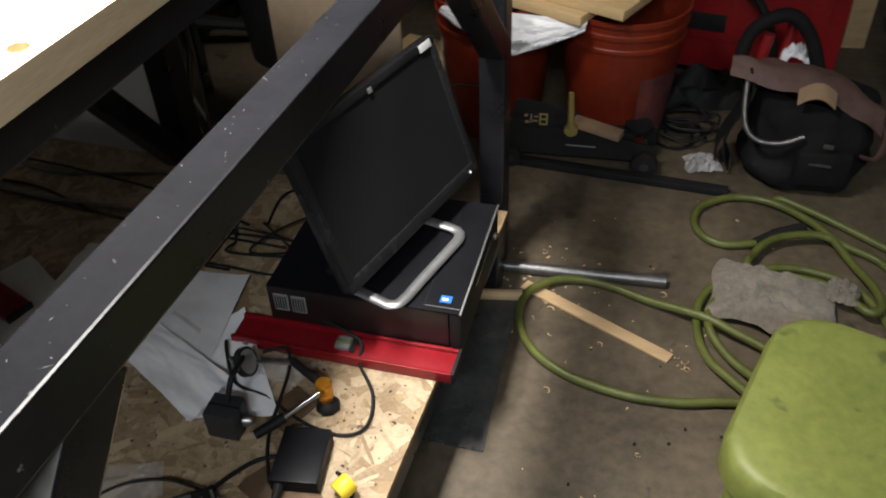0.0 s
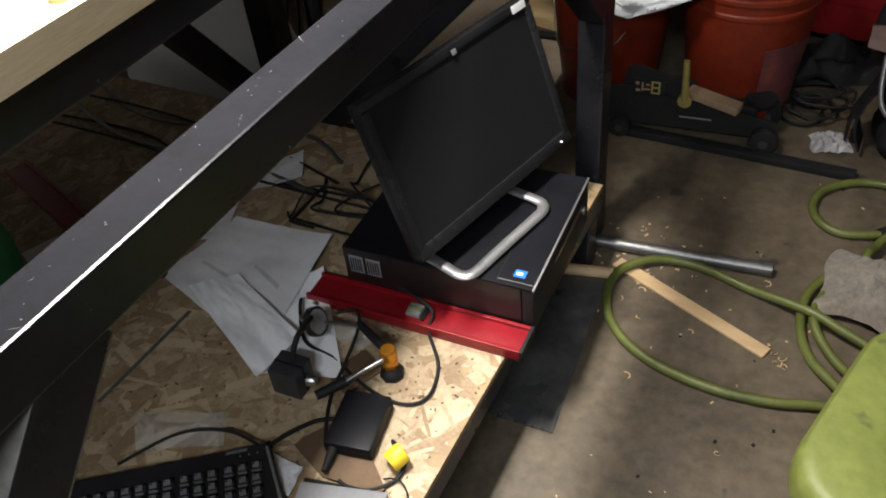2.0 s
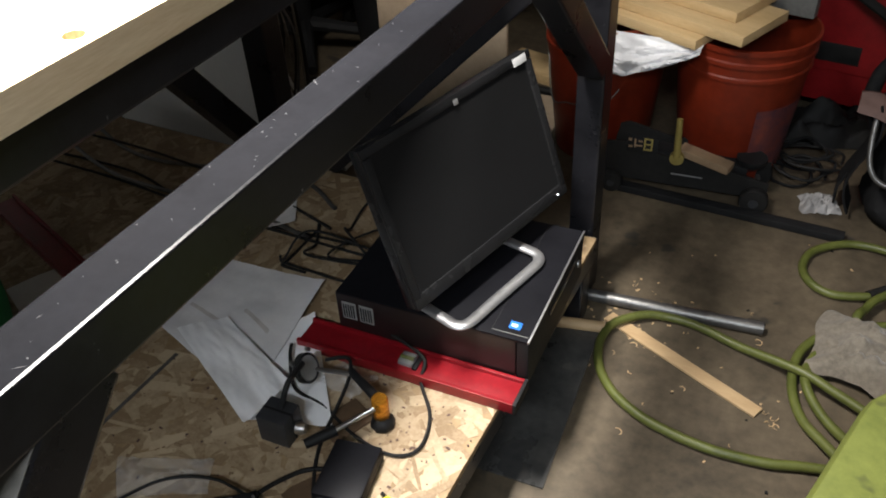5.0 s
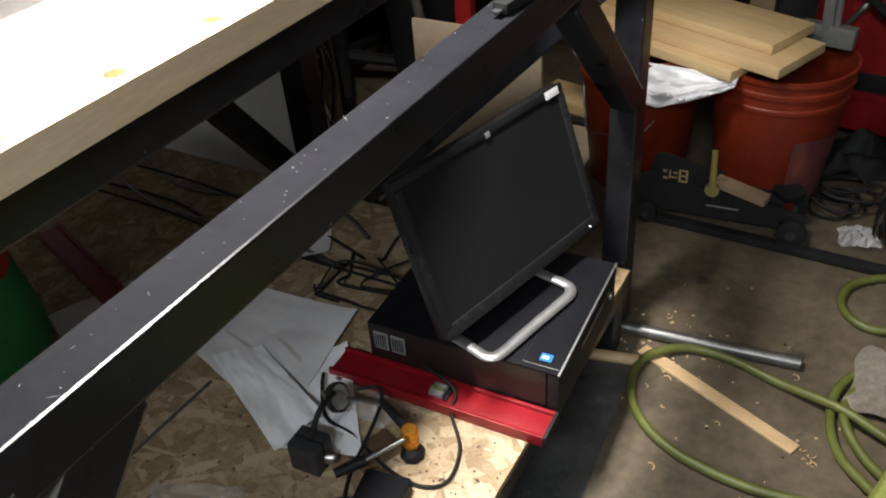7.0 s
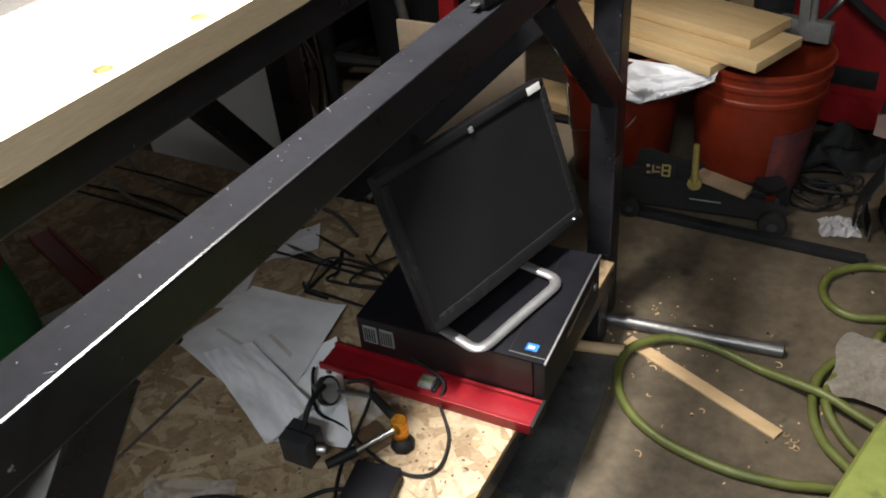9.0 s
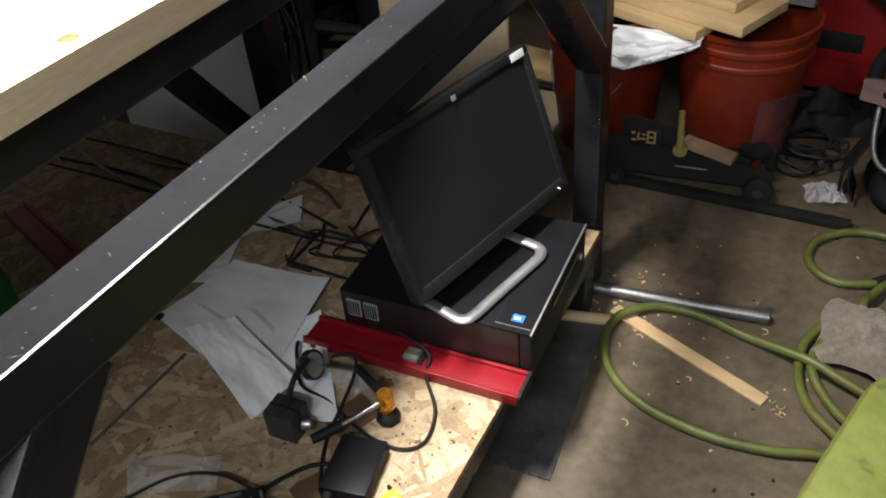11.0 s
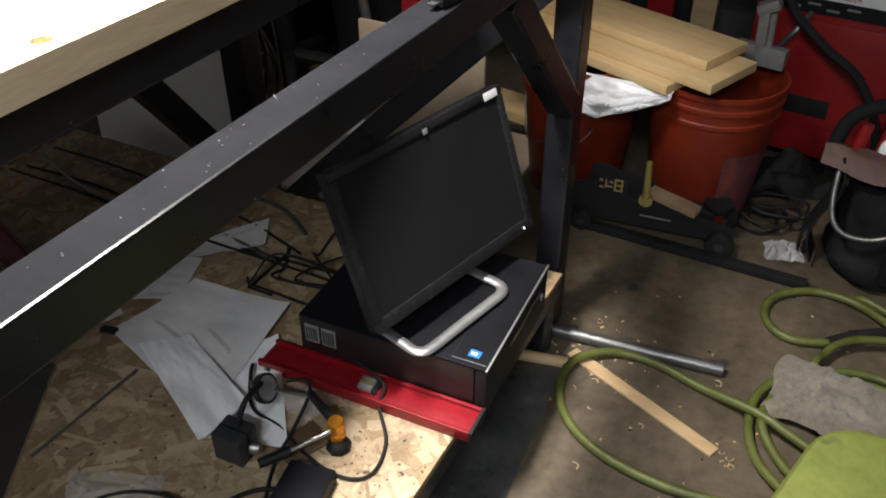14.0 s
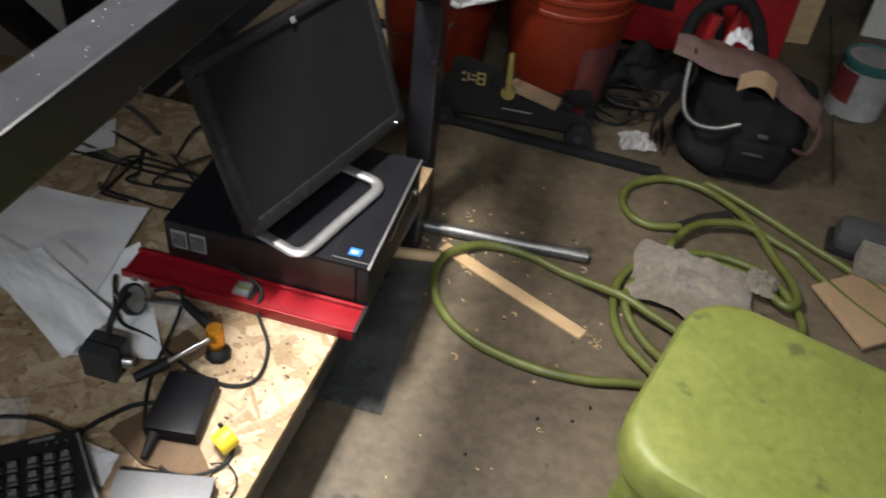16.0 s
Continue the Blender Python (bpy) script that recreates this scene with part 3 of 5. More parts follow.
part("vial_frame", box(B(), (0.008, 0.032, 0.004), (0.018, 0.002, 0.0155), 0.001), M_BLACKPLASTIC, lv)
level("spirit_level", "dusty red spirit level lying among cables", (-1.22, 1.10, SZ), (-0.80, 0.96, SZ), 0.05, "red levels")

# ---- papers ----
def paper(label, corners, z, curl, seed, marks=0, mat_=M_PAPER):
    a, b, c, d = [Vector((x, y, 0)) for x, y in corners]
    rg = random.Random(seed)
    ph = [rg.uniform(0, 6) for _ in range(4)]

    def place(u, v):
        p = (a * (1 - u) + b * u) * (1 - v) + (d * (1 - u) + c * u) * v
        h = 0.008 * abs(noise.noise(Vector((2.2 * u + seed, 2.2 * v, seed)))) + 0.0030 * abs(noise.noise(Vector((4.6 * u, 5.2 * v + seed, 2 * seed)))) + 0.0012 * abs(noise.noise(Vector((11 * u, 9 * v + seed, 3 * seed)))) + curl * (max(0, u - 0.6) ** 2 * 3 + max(0, 0.3 - v) ** 2 * 3) + 0.0022 * (1 + math.sin(5 * u + ph[0]) * math.sin(4 * v + ph[1]))
        return Vector((p.x, p.y, z + h))
    ob = thing("paper_sheet", label, "paper", "loose papers")
    part("sheet", sheet(B(), 28, 28, place), mat_, ob)
    for i in range(marks):
        u, v = rg.uniform(0.2, 0.8), rg.uniform(0.2, 0.8)
        ln, an = rg.uniform(0.03, 0.10), rg.uniform(-0.5, 0.5)
        bmk = B()

        def mark(s, t, u=u, v=v, ln=ln, an=an):
            q = place(u + (s - 0.5) * ln * 4 * math.cos(an), v + (s - 0.5) * ln * 3 * math.sin(an) + (t - 0.5) * 0.035)
            return q + Vector((0, 0, 0.0010))
        part("pencil_mark", sheet(bmk, 6, 1, mark, 0.0002), M_PRINT, ob)
    return ob


paper("creased white paper sheet with faint pencil drawing", [(-0.690, 0.957), (-0.400, 0.868), (-0.450, 1.163), (-0.655, 1.140)], SZ + 0.0060, 0.006, 3, 3, M_OLDPAPER)
paper("white paper sheet folded over the others", [(-0.606, 0.943), (-0.370, 0.822), (-0.350, 0.918), (-0.546, 1.004)], SZ + 0.0185, 0.004, 4, 0)
paper("curled white paper sheet lying half under the bench rail", [(-0.390, 0.835), (-0.256, 0.886), (-0.420, 1.085), (-0.480, 0.985)], SZ + 0.0012, 0.004, 5, 0)
paper("grey-white paper sheet in the shade of the bench", [(-0.800, 1.010), (-0.645, 1.080), (-0.688, 1.200), (-0.810, 1.170)], SZ + 0.0012, 0.006, 6, 0, M_OLDPAPER)
paper("paper sheet lying under the back rail", [(-0.985, 0.900), (-0.800, 0.820), (-0.700, 1.000), (-0.900, 1.110)], SZ + 0.0020, 0.012, 7, 0, M_OLDPAPER)
paper("dusty paper sheet standing in a curl behind the bench leg", [(-0.770, 1.160), (-0.681, 1.198), (-0.600, 1.285), (-0.655, 1.372)], SZ + 0.0080, 0.012, 8, 0, M_OLDPAPER)

# ---- dial indicator on a magnetic base ----
ind = thing("dial_gauge_stand", "dial gauge on jointed arm with grey magnetic base and gold knob", "gauge")
mb = pose(-0.320, 0.846, SZ + 0.0005, 0, 0, 3)
bm = box(B(), (0.050, 0.044, 0.052), (0, 0, 0.026), 0.0018)
bm.transform(mb)
base = part("magnetic_base", bm, M_MAGNET, ind, "square dark grey magnet block")
bm = box(B(), (0.0505, 0.004, 0.0525), (0, 0, 0.0262))
bm.transform(mb)
part("base_seam", bm, M_RUBBER, base)
part("switch_knob", lathe(B(), [(0.010, -0.003), (0.010, 0.006), (0.007, 0.012)], 16, pose(-0.290, 0.850, SZ + 0.024, 0, 90, 14)), M_CHROME, base, "chrome knob")
post_pts = spline([(-0.318, 0.852, SZ + 0.050), (-0.315, 0.875, SZ + 0.085), (-0.325, 0.925, SZ + 0.075)], 8)
part("arm", sweep(B(), post_pts, 0.0045, 8), M_BLACKPLASTIC, ind)
part("lower_handle", sweep(B(), [Vector((-0.262, 0.826, 0.203)), Vector((-0.232, 0.865, 0.208))], [0.0075, 0.009], 10), M_BLACKPLASTIC, ind)
part("chrome_rod", sweep(B(), [Vector((-0.236, 0.860, 0.207)), Vector((-0.196, 0.918, 0.216))], 0.004, 10), M_CHROME, ind, "polished rod")
part("gold_knob", lathe(B(), [(0.012, 0), (0.013, 0.002), (0.013, 0.015), (0.0122, 0.016), (0.0122, 0.018), (0.013, 0.019), (0.013, 0.036), (0.011, 0.039)], 24, pose(-0.193, 0.928, SZ + 0.016)), M_AMBER, ind, "gold anodised clamp knob")
part("black_collar", lathe(B(), [(0.019, 0), (0.020, 0.004), (0.018, 0.012), (0.012, 0.017)], 8, pose(-0.190, 0.925, SZ + 0.0005)), M_BLACKPLASTIC, ind, "black hexagonal collar")
part("upper_handle", sweep(B(), [Vector((-0.205, 0.935, 0.222)), Vector((-0.262, 0.960, 0.226))], [0.008, 0.0065], 10), M_BLACKPLASTIC, ind)
part("chrome_rod", sweep(B(), [Vector((-0.255, 0.957, 0.226)), Vector((-0.318, 0.945, 0.222))], 0.0035, 8), M_CHROME, ind)
dm = pose(-0.334, 0.940, SZ + 0.046, 0, 66, 6)
bm = lathe(B(), [(0.022, -0.006), (0.0245, -0.004), (0.0245, 0.006), (0.022, 0.008), (0.0205, 0.006), (0.0205, 0.0055)], 32, dm)
dial = part("dial", bm, M_BEZEL, ind, "round dial gauge with dark rim")
part("dial_face", lathe(B(), [(0.020, 0.0058), (0.020, 0.0066)], 32, dm), M_GREYLABEL, dial, "grey dial face")
part("lug", lathe(B(), [(0.004, 0), (0.004, 0.012)], 12, pose(-0.352, 0.930, SZ + 0.060, 90, 0, 60)), M_CHROME, ind)
part("lug", lathe(B(), [(0.003, 0), (0.003, 0.010)], 12, pose(-0.336, 0.958, SZ + 0.070, 40, 0, 0)), M_CHROME, ind)
solo("plastic_bag", sheet(B(), 14, 10, lambda u, v: Vector((-0.335 + 0.075 * u + 0.02 * v, 0.955 + 0.055 * v - 0.01 * u, SZ + 0.004 + 0.012 * noise.noise(Vector((u * 5, v * 5, 2))) + 0.02 * math.sin(3.14 * u) * math.sin(3.14 * v))), 0.0004), M_WRAP, "small crumpled clear plastic bag on the papers", "bag")
solo("cardboard_scrap", box(B(), (0.055, 0.075, 0.003), (-0.245, 0.905, SZ + 0.0022), 0.0005, pose(0, 0, 0, 0, 0, -24)), M_BROWNBOARD, "small brown cardboard scrap on the strand board", "cardboard")


# ---- cables ----
def cable(label, pts, r=0.003, mat_=M_RUBBER, name="cable", group="cables"):
    return solo(name, sweep(B(), spline(pts, 8), r, 7), mat_, label, "cable", "", group)


z1 = SZ + 0.0035
cable("thin black cable looping over the papers", [(-0.405, 0.995, z1 + .016), (-0.390, 0.970, z1 + .016), (-0.352, 0.925, z1 + .004), (-0.292, 0.915, z1), (-0.215, 0.885, z1), (-0.148, 0.878, z1), (-0.117, 0.905, z1), (-0.130, 0.965, z1), (-0.175, 1.020, z1 + .004), (-0.185, 1.050, SZ + .028), (-0.26, 1.075, SZ + 0.03)])
cable("black cable from the dial gauge to the power brick", [(-0.330, 0.985, z1 + .02), (-0.292, 0.995, z1 + .03), (-0.265, 0.955, z1 + 0.035), (-0.262, 0.90, z1 + .01), (-0.258, 0.86, z1), (-0.240, 0.815, z1), (-0.214, 0.77, z1)])
cable("short black lead with a barrel plug", [(-0.280, 0.735, z1 + .012), (-0.272, 0.762, z1 + .006), (-0.250, 0.80, z1), (-0.218, 0.818, z1)], 0.0034)
solo("barrel_plug", sweep(B(), [Vector((-0.290, 0.716, z1 + .015)), Vector((-0.281, 0.733, z1 + .013))], 0.006, 10), M_BLACKPLASTIC, "black barrel plug on a short lead", "plug")
cable("black lead from the power brick round the yellow cap", [(-0.128, 0.815, z1), (-0.098, 0.800, z1), (-0.090, 0.765, z1), (-0.112, 0.735, z1), (-0.142, 0.722, z1), (-0.165, 0.728, z1)])
cable("thin black lead across the shelf by the keyboard", [(-0.470, 0.615, z1 + .010), (-0.452, 0.650, z1 + .010), (-0.428, 0.688, z1 + .010), (-0.396, 0.713, z1 + .010), (-0.353, 0.728, z1 + .010), (-0.315, 0.728, z1 + .010), (-0.290, 0.722, z1 + .016)], 0.0024)
rng = random.Random(11)
for i in range(4):
    x0_, y0_ = rng.uniform(-0.52, -0.36), rng.uniform(1.18, 1.30)
    pts = [(x0_, y0_, SZ + 0.06 * rng.random() + 0.01)]
    turn_, step_ = rng.uniform(1.5, 4.0), rng.uniform(0.07, 0.10)
    for k in range(7):
        turn_ += rng.uniform(0.25, 0.75) * (1 if i % 2 else -1)
        pts.append((max(-0.55, min(-0.37, pts[-1][0] + step_ * math.cos(turn_))), max(1.17, pts[-1][1] + step_ * math.sin(turn_)), z1 + 0.004 * (i % 4) + 0.02 * rng.random() * (k < 2)))
    pts = [(-0.345, 1.20 + 0.015 * i, SZ + 0.03 + 0.004 * (i % 3))] + pts
    cable("black cable tangled behind the computer", [(x, min(y, 1.46), z) for x, y, z in pts], 0.0022 + 0.0008 * rng.random())
for i in range(5):
    y_ = (1.27, 1.30, 1.25, 1.40, 1.34)[i]
    pts = [(-1.30 + 0.27 * k * rng.uniform(0.85, 1.1), y_ + rng.uniform(-0.05, 0.05), z1 + 0.006 * (i % 3)) for k in range(4)]
    cable("dusty grey cable lying on the shelf", [(x, min(y, 1.46), z) for x, y, z in pts], 0.003 + 0.0016 * (i % 2), M_PIPE if i % 2 else M_RUBBER)

# ---- power brick, yellow cap, keyboard, laptop ----
ad = thing("power_brick", "black laptop power brick on the strand board", "power adapter", at=(-0.182, 0.815, SZ + 0.0005), turn=(0, 0, 11))
part("housing", box(B(), (0.072, 0.098, 0.027), (0, 0, 0.0135), 0.004), M_PC, ad)
part("lid_seam", box(B(), (0.0725, 0.0985, 0.001), (0, 0, 0.016)), M_RUBBER, ad, smooth=False)
part("strain_relief", sweep(B(), [Vector((-0.022, -0.045, 0.014)), Vector((-0.022, -0.085, 0.012))], [0.008, 0.0045], 10), M_RUBBER, ad)
solo("bottle_stopper", lathe(B(), [(0.014, 0), (0.0155, 0.002), (0.0155, 0.022), (0.0135, 0.026), (0.011, 0.026)], 20, pose(-0.108, 0.775, SZ + 0.0155, 0, 76, 60)), M_YELLOW, "bright yellow plastic stopper lying on its side", "stopper")
solo("cable_tie", sweep(B(), spline([(-0.108, 0.755, z1), (-0.085, 0.76, z1 + .004), (-0.064, 0.745, z1), (-0.060, 0.72, z1)], 6), 0.0013, 6), M_RUBBER, "thin black cable tie", "tie")

kb = thing("keyboard", "black computer keyboard lying askew on the shelf", "keyboard", at=(-0.279, 0.729, SZ + 0.0005), turn=(0, 0, 37.5))
KW, KD = 0.42, 0.150
bm = slab(B(), [(-KW - 0.020, -KD), (0.026, -KD), (0, 0), (-KW, 0)], 0.002, 0.020)
for v in bm.verts:
    if v.co.z > 0.01:
        v.co.z = 0.030 if v.co.y > -0.01 else 0.016
bmesh.ops.bevel(bm, geom=list(bm.edges), offset=0.003, segments=2, affect="EDGES")
part("body", bm, M_BLACKPLASTIC, kb)
def key_mesh(w):
    bmx = box(B(), (w, 0.0150, 0.008), (0, 0, 0.004), 0.0016, taper=0.82)
    k0 = len(bmx.faces)
    box(bmx, (0.0022, 0.0018, 0.0004), (-0.0025, 0.0022, 0.00812))
    bmx.faces.ensure_lookup_table()
    for fc_ in bmx.faces[k0:]:
        fc_.material_index = 1
    me = finish("key", bmx, M_KEY)
    me.materials.append(M_LEGEND)
    return me


key_me, wide_me = key_mesh(0.0155), key_mesh(0.034)
for r in range(6):
    for c in range(21):
        if c in (15, 19) and r == 0:
            continue
        x = -KW + 0.014 + c * 0.0190 + (0.004 if c > 14 else 0) + (0.004 if c > 17 else 0) - (0.004 if c < 1 else 0)
        y = -KD + 0.016 + r * 0.0192
        if x > -0.012:
            continue
        wide = c in (13,) and r in (1, 2, 3)
        k = new("key", wide_me if wide else key_me)
        k.parent = kb
        k.matrix_basis = pose(x + (0.009 if wide else 0), y, 0.0165 + (r * 0.0192 + 0.016) * 0.0933, 5.3, 0, 0)
for i in range(3):
    part("indicator", lathe(B(), [(0.0015, 0), (0.0015, 0.001)], 8, pose(-0.040 + 0.012 * i, -0.016, 0.0292)), M_LEGEND, kb)
part("maker_mark", box(B(), (0.030, 0.005, 0.0005), (-0.045, -0.0075, 0.0305)), M_LEGEND, kb, "pale maker's mark", smooth=False)
part("strip", box(B(), (0.004, KD - 0.012, 0.003), (0.0085, -KD / 2, 0.0222), 0.001, pose(0, 0, 0, 5.3, 0, 9.6)), M_GUNMETAL, kb)

lap = thing("silver_laptop", "closed silver laptop lying on a thin black sheet", "laptop", at=(-0.123, 0.641, SZ + 0.0050), turn=(0, 0, 15.8))
part("base", box(B(), (0.124, 0.15, 0.012), (0, 0, 0.006), 0.004), M_BLACKPLASTIC, lap)
part("lid", box(B(), (0.124, 0.15, 0.006), (0, 0, 0.0155), 0.0028), M_LAPTOP, lap, "brushed silver lid")
solo("hardboard_scrap", slab(B(), [(-0.256, 0.752), (-0.252, 0.768), (-0.222, 0.812), (-0.165, 0.800), (-0.098, 0.742), (-0.104, 0.730), (-0.190, 0.724)], SZ + 0.0002, SZ + 0.0042), M_BROWNBOARD, "brown hardboard scrap beside the laptop", "board", smooth=False)
# thin black sheet added for the dark slit between hardboard and laptop
solo("black_notebook", box(B(), (0.118, 0.165, 0.0044), (-0.136, 0.644, SZ + 0.0025), 0.001, pose(0, 0, 0, 0, 0, 12)), M_RUBBER, "thin black sheet added under the laptop for the dark slit", "notebook")
paper("small white note by the laptop", [(-0.262, 0.684), (-0.214, 0.676), (-0.222, 0.724), (-0.276, 0.727)], SZ + 0.001, 0.002, 9, 0, M_OLDPAPER)
solo("clear_plastic_wrap", sheet(B(), 40, 12, lambda u, v: Vector((-0.468 + 0.115 * u - 0.050 * v + 0.02 * u * v, 0.648 + 0.062 * u + 0.052 * v, SZ + 0.002 + 0.012 * abs(noise.noise(Vector((u * 9, v * 4, 5)))) + 0.005 * abs(noise.noise(Vector((u * 22, v * 11, 2)))) + 0.004 * math.sin(3.1 * v))), 0.0003), M_WRAP, "strip of crumpled clear plastic wrap on the shelf", "plastic wrap")
yl = thing("yellow_level", "short yellow spirit level lying on the shelf", "spirit level", at=(-0.655, 0.545, SZ), turn=(0, 0, -28))
part("body", box(B(), (0.17, 0.028, 0.022), (0, 0, 0.0115), 0.002), M_YELLOW, yl)
part("ruler_marks", box(B(), (0.15, 0.006, 0.001), (0, -0.008, 0.0232)), M_BLACKPLASTIC, yl, smooth=False)

# grey scuff streak, built as a thin flush strip, and small dark clip on the shelf
solo("steel_rod", box(B(), (0.215, 0.007, 0.0010), (-0.588, 0.803, SZ + 0.0008), 0.0003, pose(0, 0, 0, 0, 0, 88)), M_STREAK, "dull grey scuff streak on the strand board, built as a thin strip", "metal strip")
solo("black_clip", box(B(), (0.03, 0.014, 0.006), (-0.690, 0.955, SZ + 0.012), 0.001, pose(0, 0, 0, 0, 0, 15)), M_RUBBER, "small black clip on the paper", "clip")

# green bag under the bench
gb = thing("green_bag", "dark green fabric bag with a red band under the bench", "bag", at=(-1.00, 0.760, SZ + 0.001))
def bagshape(z_lo, z_hi, r0, swell):
    bmx = B()
    prof = []
    for i in range(9):
        t = i / 8
        prof.append((r0 * (1 + swell * math.sin(math.pi * t)) , z_lo + (z_hi - z_lo) * t))
    lathe(bmx, prof, 28)
    for v in bmx.verts:
        nz = noise.noise(v.co * 9)
        v.co.x = v.co.x * 1.25 * (1 + 0.06 * nz)
        v.co.y = v.co.y * (1 + 0.08 * nz)
    return bmx
part("body", bagshape(0, 0.215, 0.112, 0.12), M_GREEN, gb)
part("band", bagshape(0.215, 0.285, 0.112, 0.03), M_REDFABRIC, gb, "red top band")

# red marker on the rail
mk = thing("utility_knife", "small red and black utility knife lying on the rail", "knife", at=(-0.064, 1.050, ZT + 0.001), turn=(0, 0, 82))
part("body", box(B(), (0.060, 0.020, 0.014), (0, 0, 0.007), 0.004), M_BLACKPLASTIC, mk)
part("grip", box(B(), (0.022, 0.012, 0.004), (0.008, 0, 0.0155), 0.0015), M_RED, mk, "red slider")
part("blade_tip", box(B(), (0.010, 0.010, 0.003), (-0.034, 0, 0.006), 0.0006), M_CHROME, mk)

# ---- floor things ----
solo("steel_sheet", slab(B(), [(-0.34, 1.015), (0.030, 1.036), (-0.004, 1.42), (-0.36, 1.40)], 0.0005, 0.0035), M_GLASS, "dark scuffed sheet of steel lying on the floor under the shelf", "metal sheet", smooth=False)
bm = sweep(B(), [Vector((-0.095, 1.503, 0.0135)), Vector((0.282, 1.547, 0.0135))], 0.0130, 18)
pp = thing("steel_pipe", "grey steel pipe lying on the concrete floor", "pipe")
part("tube", bm, M_PIPE, pp)
part("bore", lathe(B(), [(0.0105, 0), (0.0105, 0.001)], 16, Matrix.Translation((0.2826, 1.5471, 0.0135)) @ Vector((0.377, 0.044, 0)).to_track_quat("Z", "Y").to_matrix().to_4x4()), M_RUBBER, pp, "dark open end")
solo("wooden_dowel", sweep(B(), [Vector((-0.14, 1.395, 0.0125)), Vector((0.004, 1.428, 0.0125))], 0.012, 12), M_STICK, "short brown wooden dowel on the floor by the bench leg", "dowel")
solo("wood_strip", beam(B(), (-0.002, 1.472, 0.0035), (0.314, 1.340, 0.0035), 0.027, 0.005, 0.0008), M_STICK, "thin pale wooden strip with a split end on the floor", "wood strip")

H = 0.0105
hose = thing("air_hose", "long yellow-green rubber air hose coiled loosely on the floor", "hose")
run = [(0.56, 1.275, H), (0.475, 1.266, H), (0.405, 1.250, H), (0.352, 1.233, H), (0.300, 1.225, H), (0.250, 1.222, H), (0.190, 1.228, H), (0.130, 1.243, H), (0.072, 1.275, H), (0.031, 1.321, H), (0.011, 1.370, H), (0.008, 1.412, H + .003), (0.021, 1.449, H + .006), (0.064, 1.491, H + .005), (0.112, 1.509, H), (0.172, 1.506, H), (0.250, 1.484, H), (0.321, 1.461, H + .012), (0.375, 1.442, H + .019), (0.440, 1.418, H + .012), (0.55, 1.385, H), (0.66, 1.40, H), (0.71, 1.50, H), (0.690, 1.580, H), (0.640, 1.640, H), (0.585, 1.660, H), (0.526, 1.662, H), (0.469, 1.640, H), (0.404, 1.594, H), (0.365, 1.541, H), (0.351, 1.483, H), (0.358, 1.411, H), (0.383, 1.352, H), (0.421, 1.309, H + .006), (0.50, 1.24, H + .016), (0.62, 1.20, H)]
part("coil", sweep(B(), spline(run, 8), 0.0088, 10), M_HOSE, hose)
run = [(0.62, 1.25, H + .02), (0.50, 1.290, H + .02), (0.437, 1.345, H + .004), (0.398, 1.390, H + .004), (0.374, 1.436, H + .010), (0.376, 1.492, H + .004), (0.400, 1.553, H + .004), (0.45, 1.600, H + .010), (0.54, 1.622, H + .010), (0.61, 1.605, H + .012), (0.668, 1.545, H + .018), (0.694, 1.568, H + .019), (0.682, 1.622, H + .018), (0.647, 1.698, H + .010), (0.603, 1.776, H + .014), (0.550, 1.837, H + .010), (0.483, 1.884, H + .004), (0.417, 1.893, H), (0.368, 1.871, H), (0.328, 1.826, H), (0.320, 1.768, H), (0.344, 1.724, H), (0.389, 1.706, H), (0.454, 1.724, H + .003)]
part("coil", sweep(B(), spline(run, 8), 0.0088, 10), M_HOSE, hose)
run = [(0.490, 1.900, H + .002), (0.508, 1.892, H + .010), (0.586, 1.862, H + .004), (0.662, 1.821, H), (0.734, 1.774, H), (0.80, 1.735, H), (0.90, 1.66, H)]
part("coil", sweep(B(), spline(run, 8), 0.0088, 10), M_HOSE, hose)
run = [(0.455, 1.560, H), (0.436, 1.600, H + .004), (0.438, 1.640, H + .018), (0.448, 1.668, H + .012), (0.466, 1.705, H + .016), (0.507, 1.743, H + .018), (0.579, 1.768, H + .018), (0.639, 1.760, H + .006), (0.699, 1.737, H), (0.733, 1.698, H), (0.80, 1.63, H), (0.88, 1.57, H)]
part("coil", sweep(B(), spline(run, 8), 0.0088, 10), M_HOSE, hose)
part("fitting", sweep(B(), [Vector((0.452, 1.724, H + .004)), Vector((0.50, 1.768, H + .004)), Vector((0.552, 1.808, H + .004))], [0.011, 0.014, 0.012], 12), M_RUBBER, hose, "black rubber coupling")


def rag(name, label, centre, size, height, seed, mat_, turn=0):
    def place(u, v):
        x, y = (u - 0.5) * size[0], (v - 0.5) * size[1]
        e = 1 - max(abs(2 * u - 1), abs(2 * v - 1)) ** 3
        h = 0.003 + height * e * (0.45 + 0.9 * abs(noise.noise(Vector((u * 3.2, v * 3.2, seed))))) + 0.022 * e * abs(noise.noise(Vector((u * 8, v * 8, seed + 3)))) + 0.010 * (1 - e) * noise.noise(Vector((u * 6, v * 6, seed + 5)))
        w = 1 + 0.22 * noise.noise(Vector((u * 2, v * 2, seed + 7)))
        return Vector((x * w, y * w, h))
    bmx = sheet(B(), 30, 30, place, 0.0015)
    bmx.transform(pose(*centre, 0, 0, turn))
    return solo(name, bmx, mat_, label, "cloth")


rag("shop_rag", "crumpled dirty white shop rag lying on the hose", (0.492, 1.540, 0.016), (0.235, 0.185), 0.050, 2, M_CLOTH, -6)
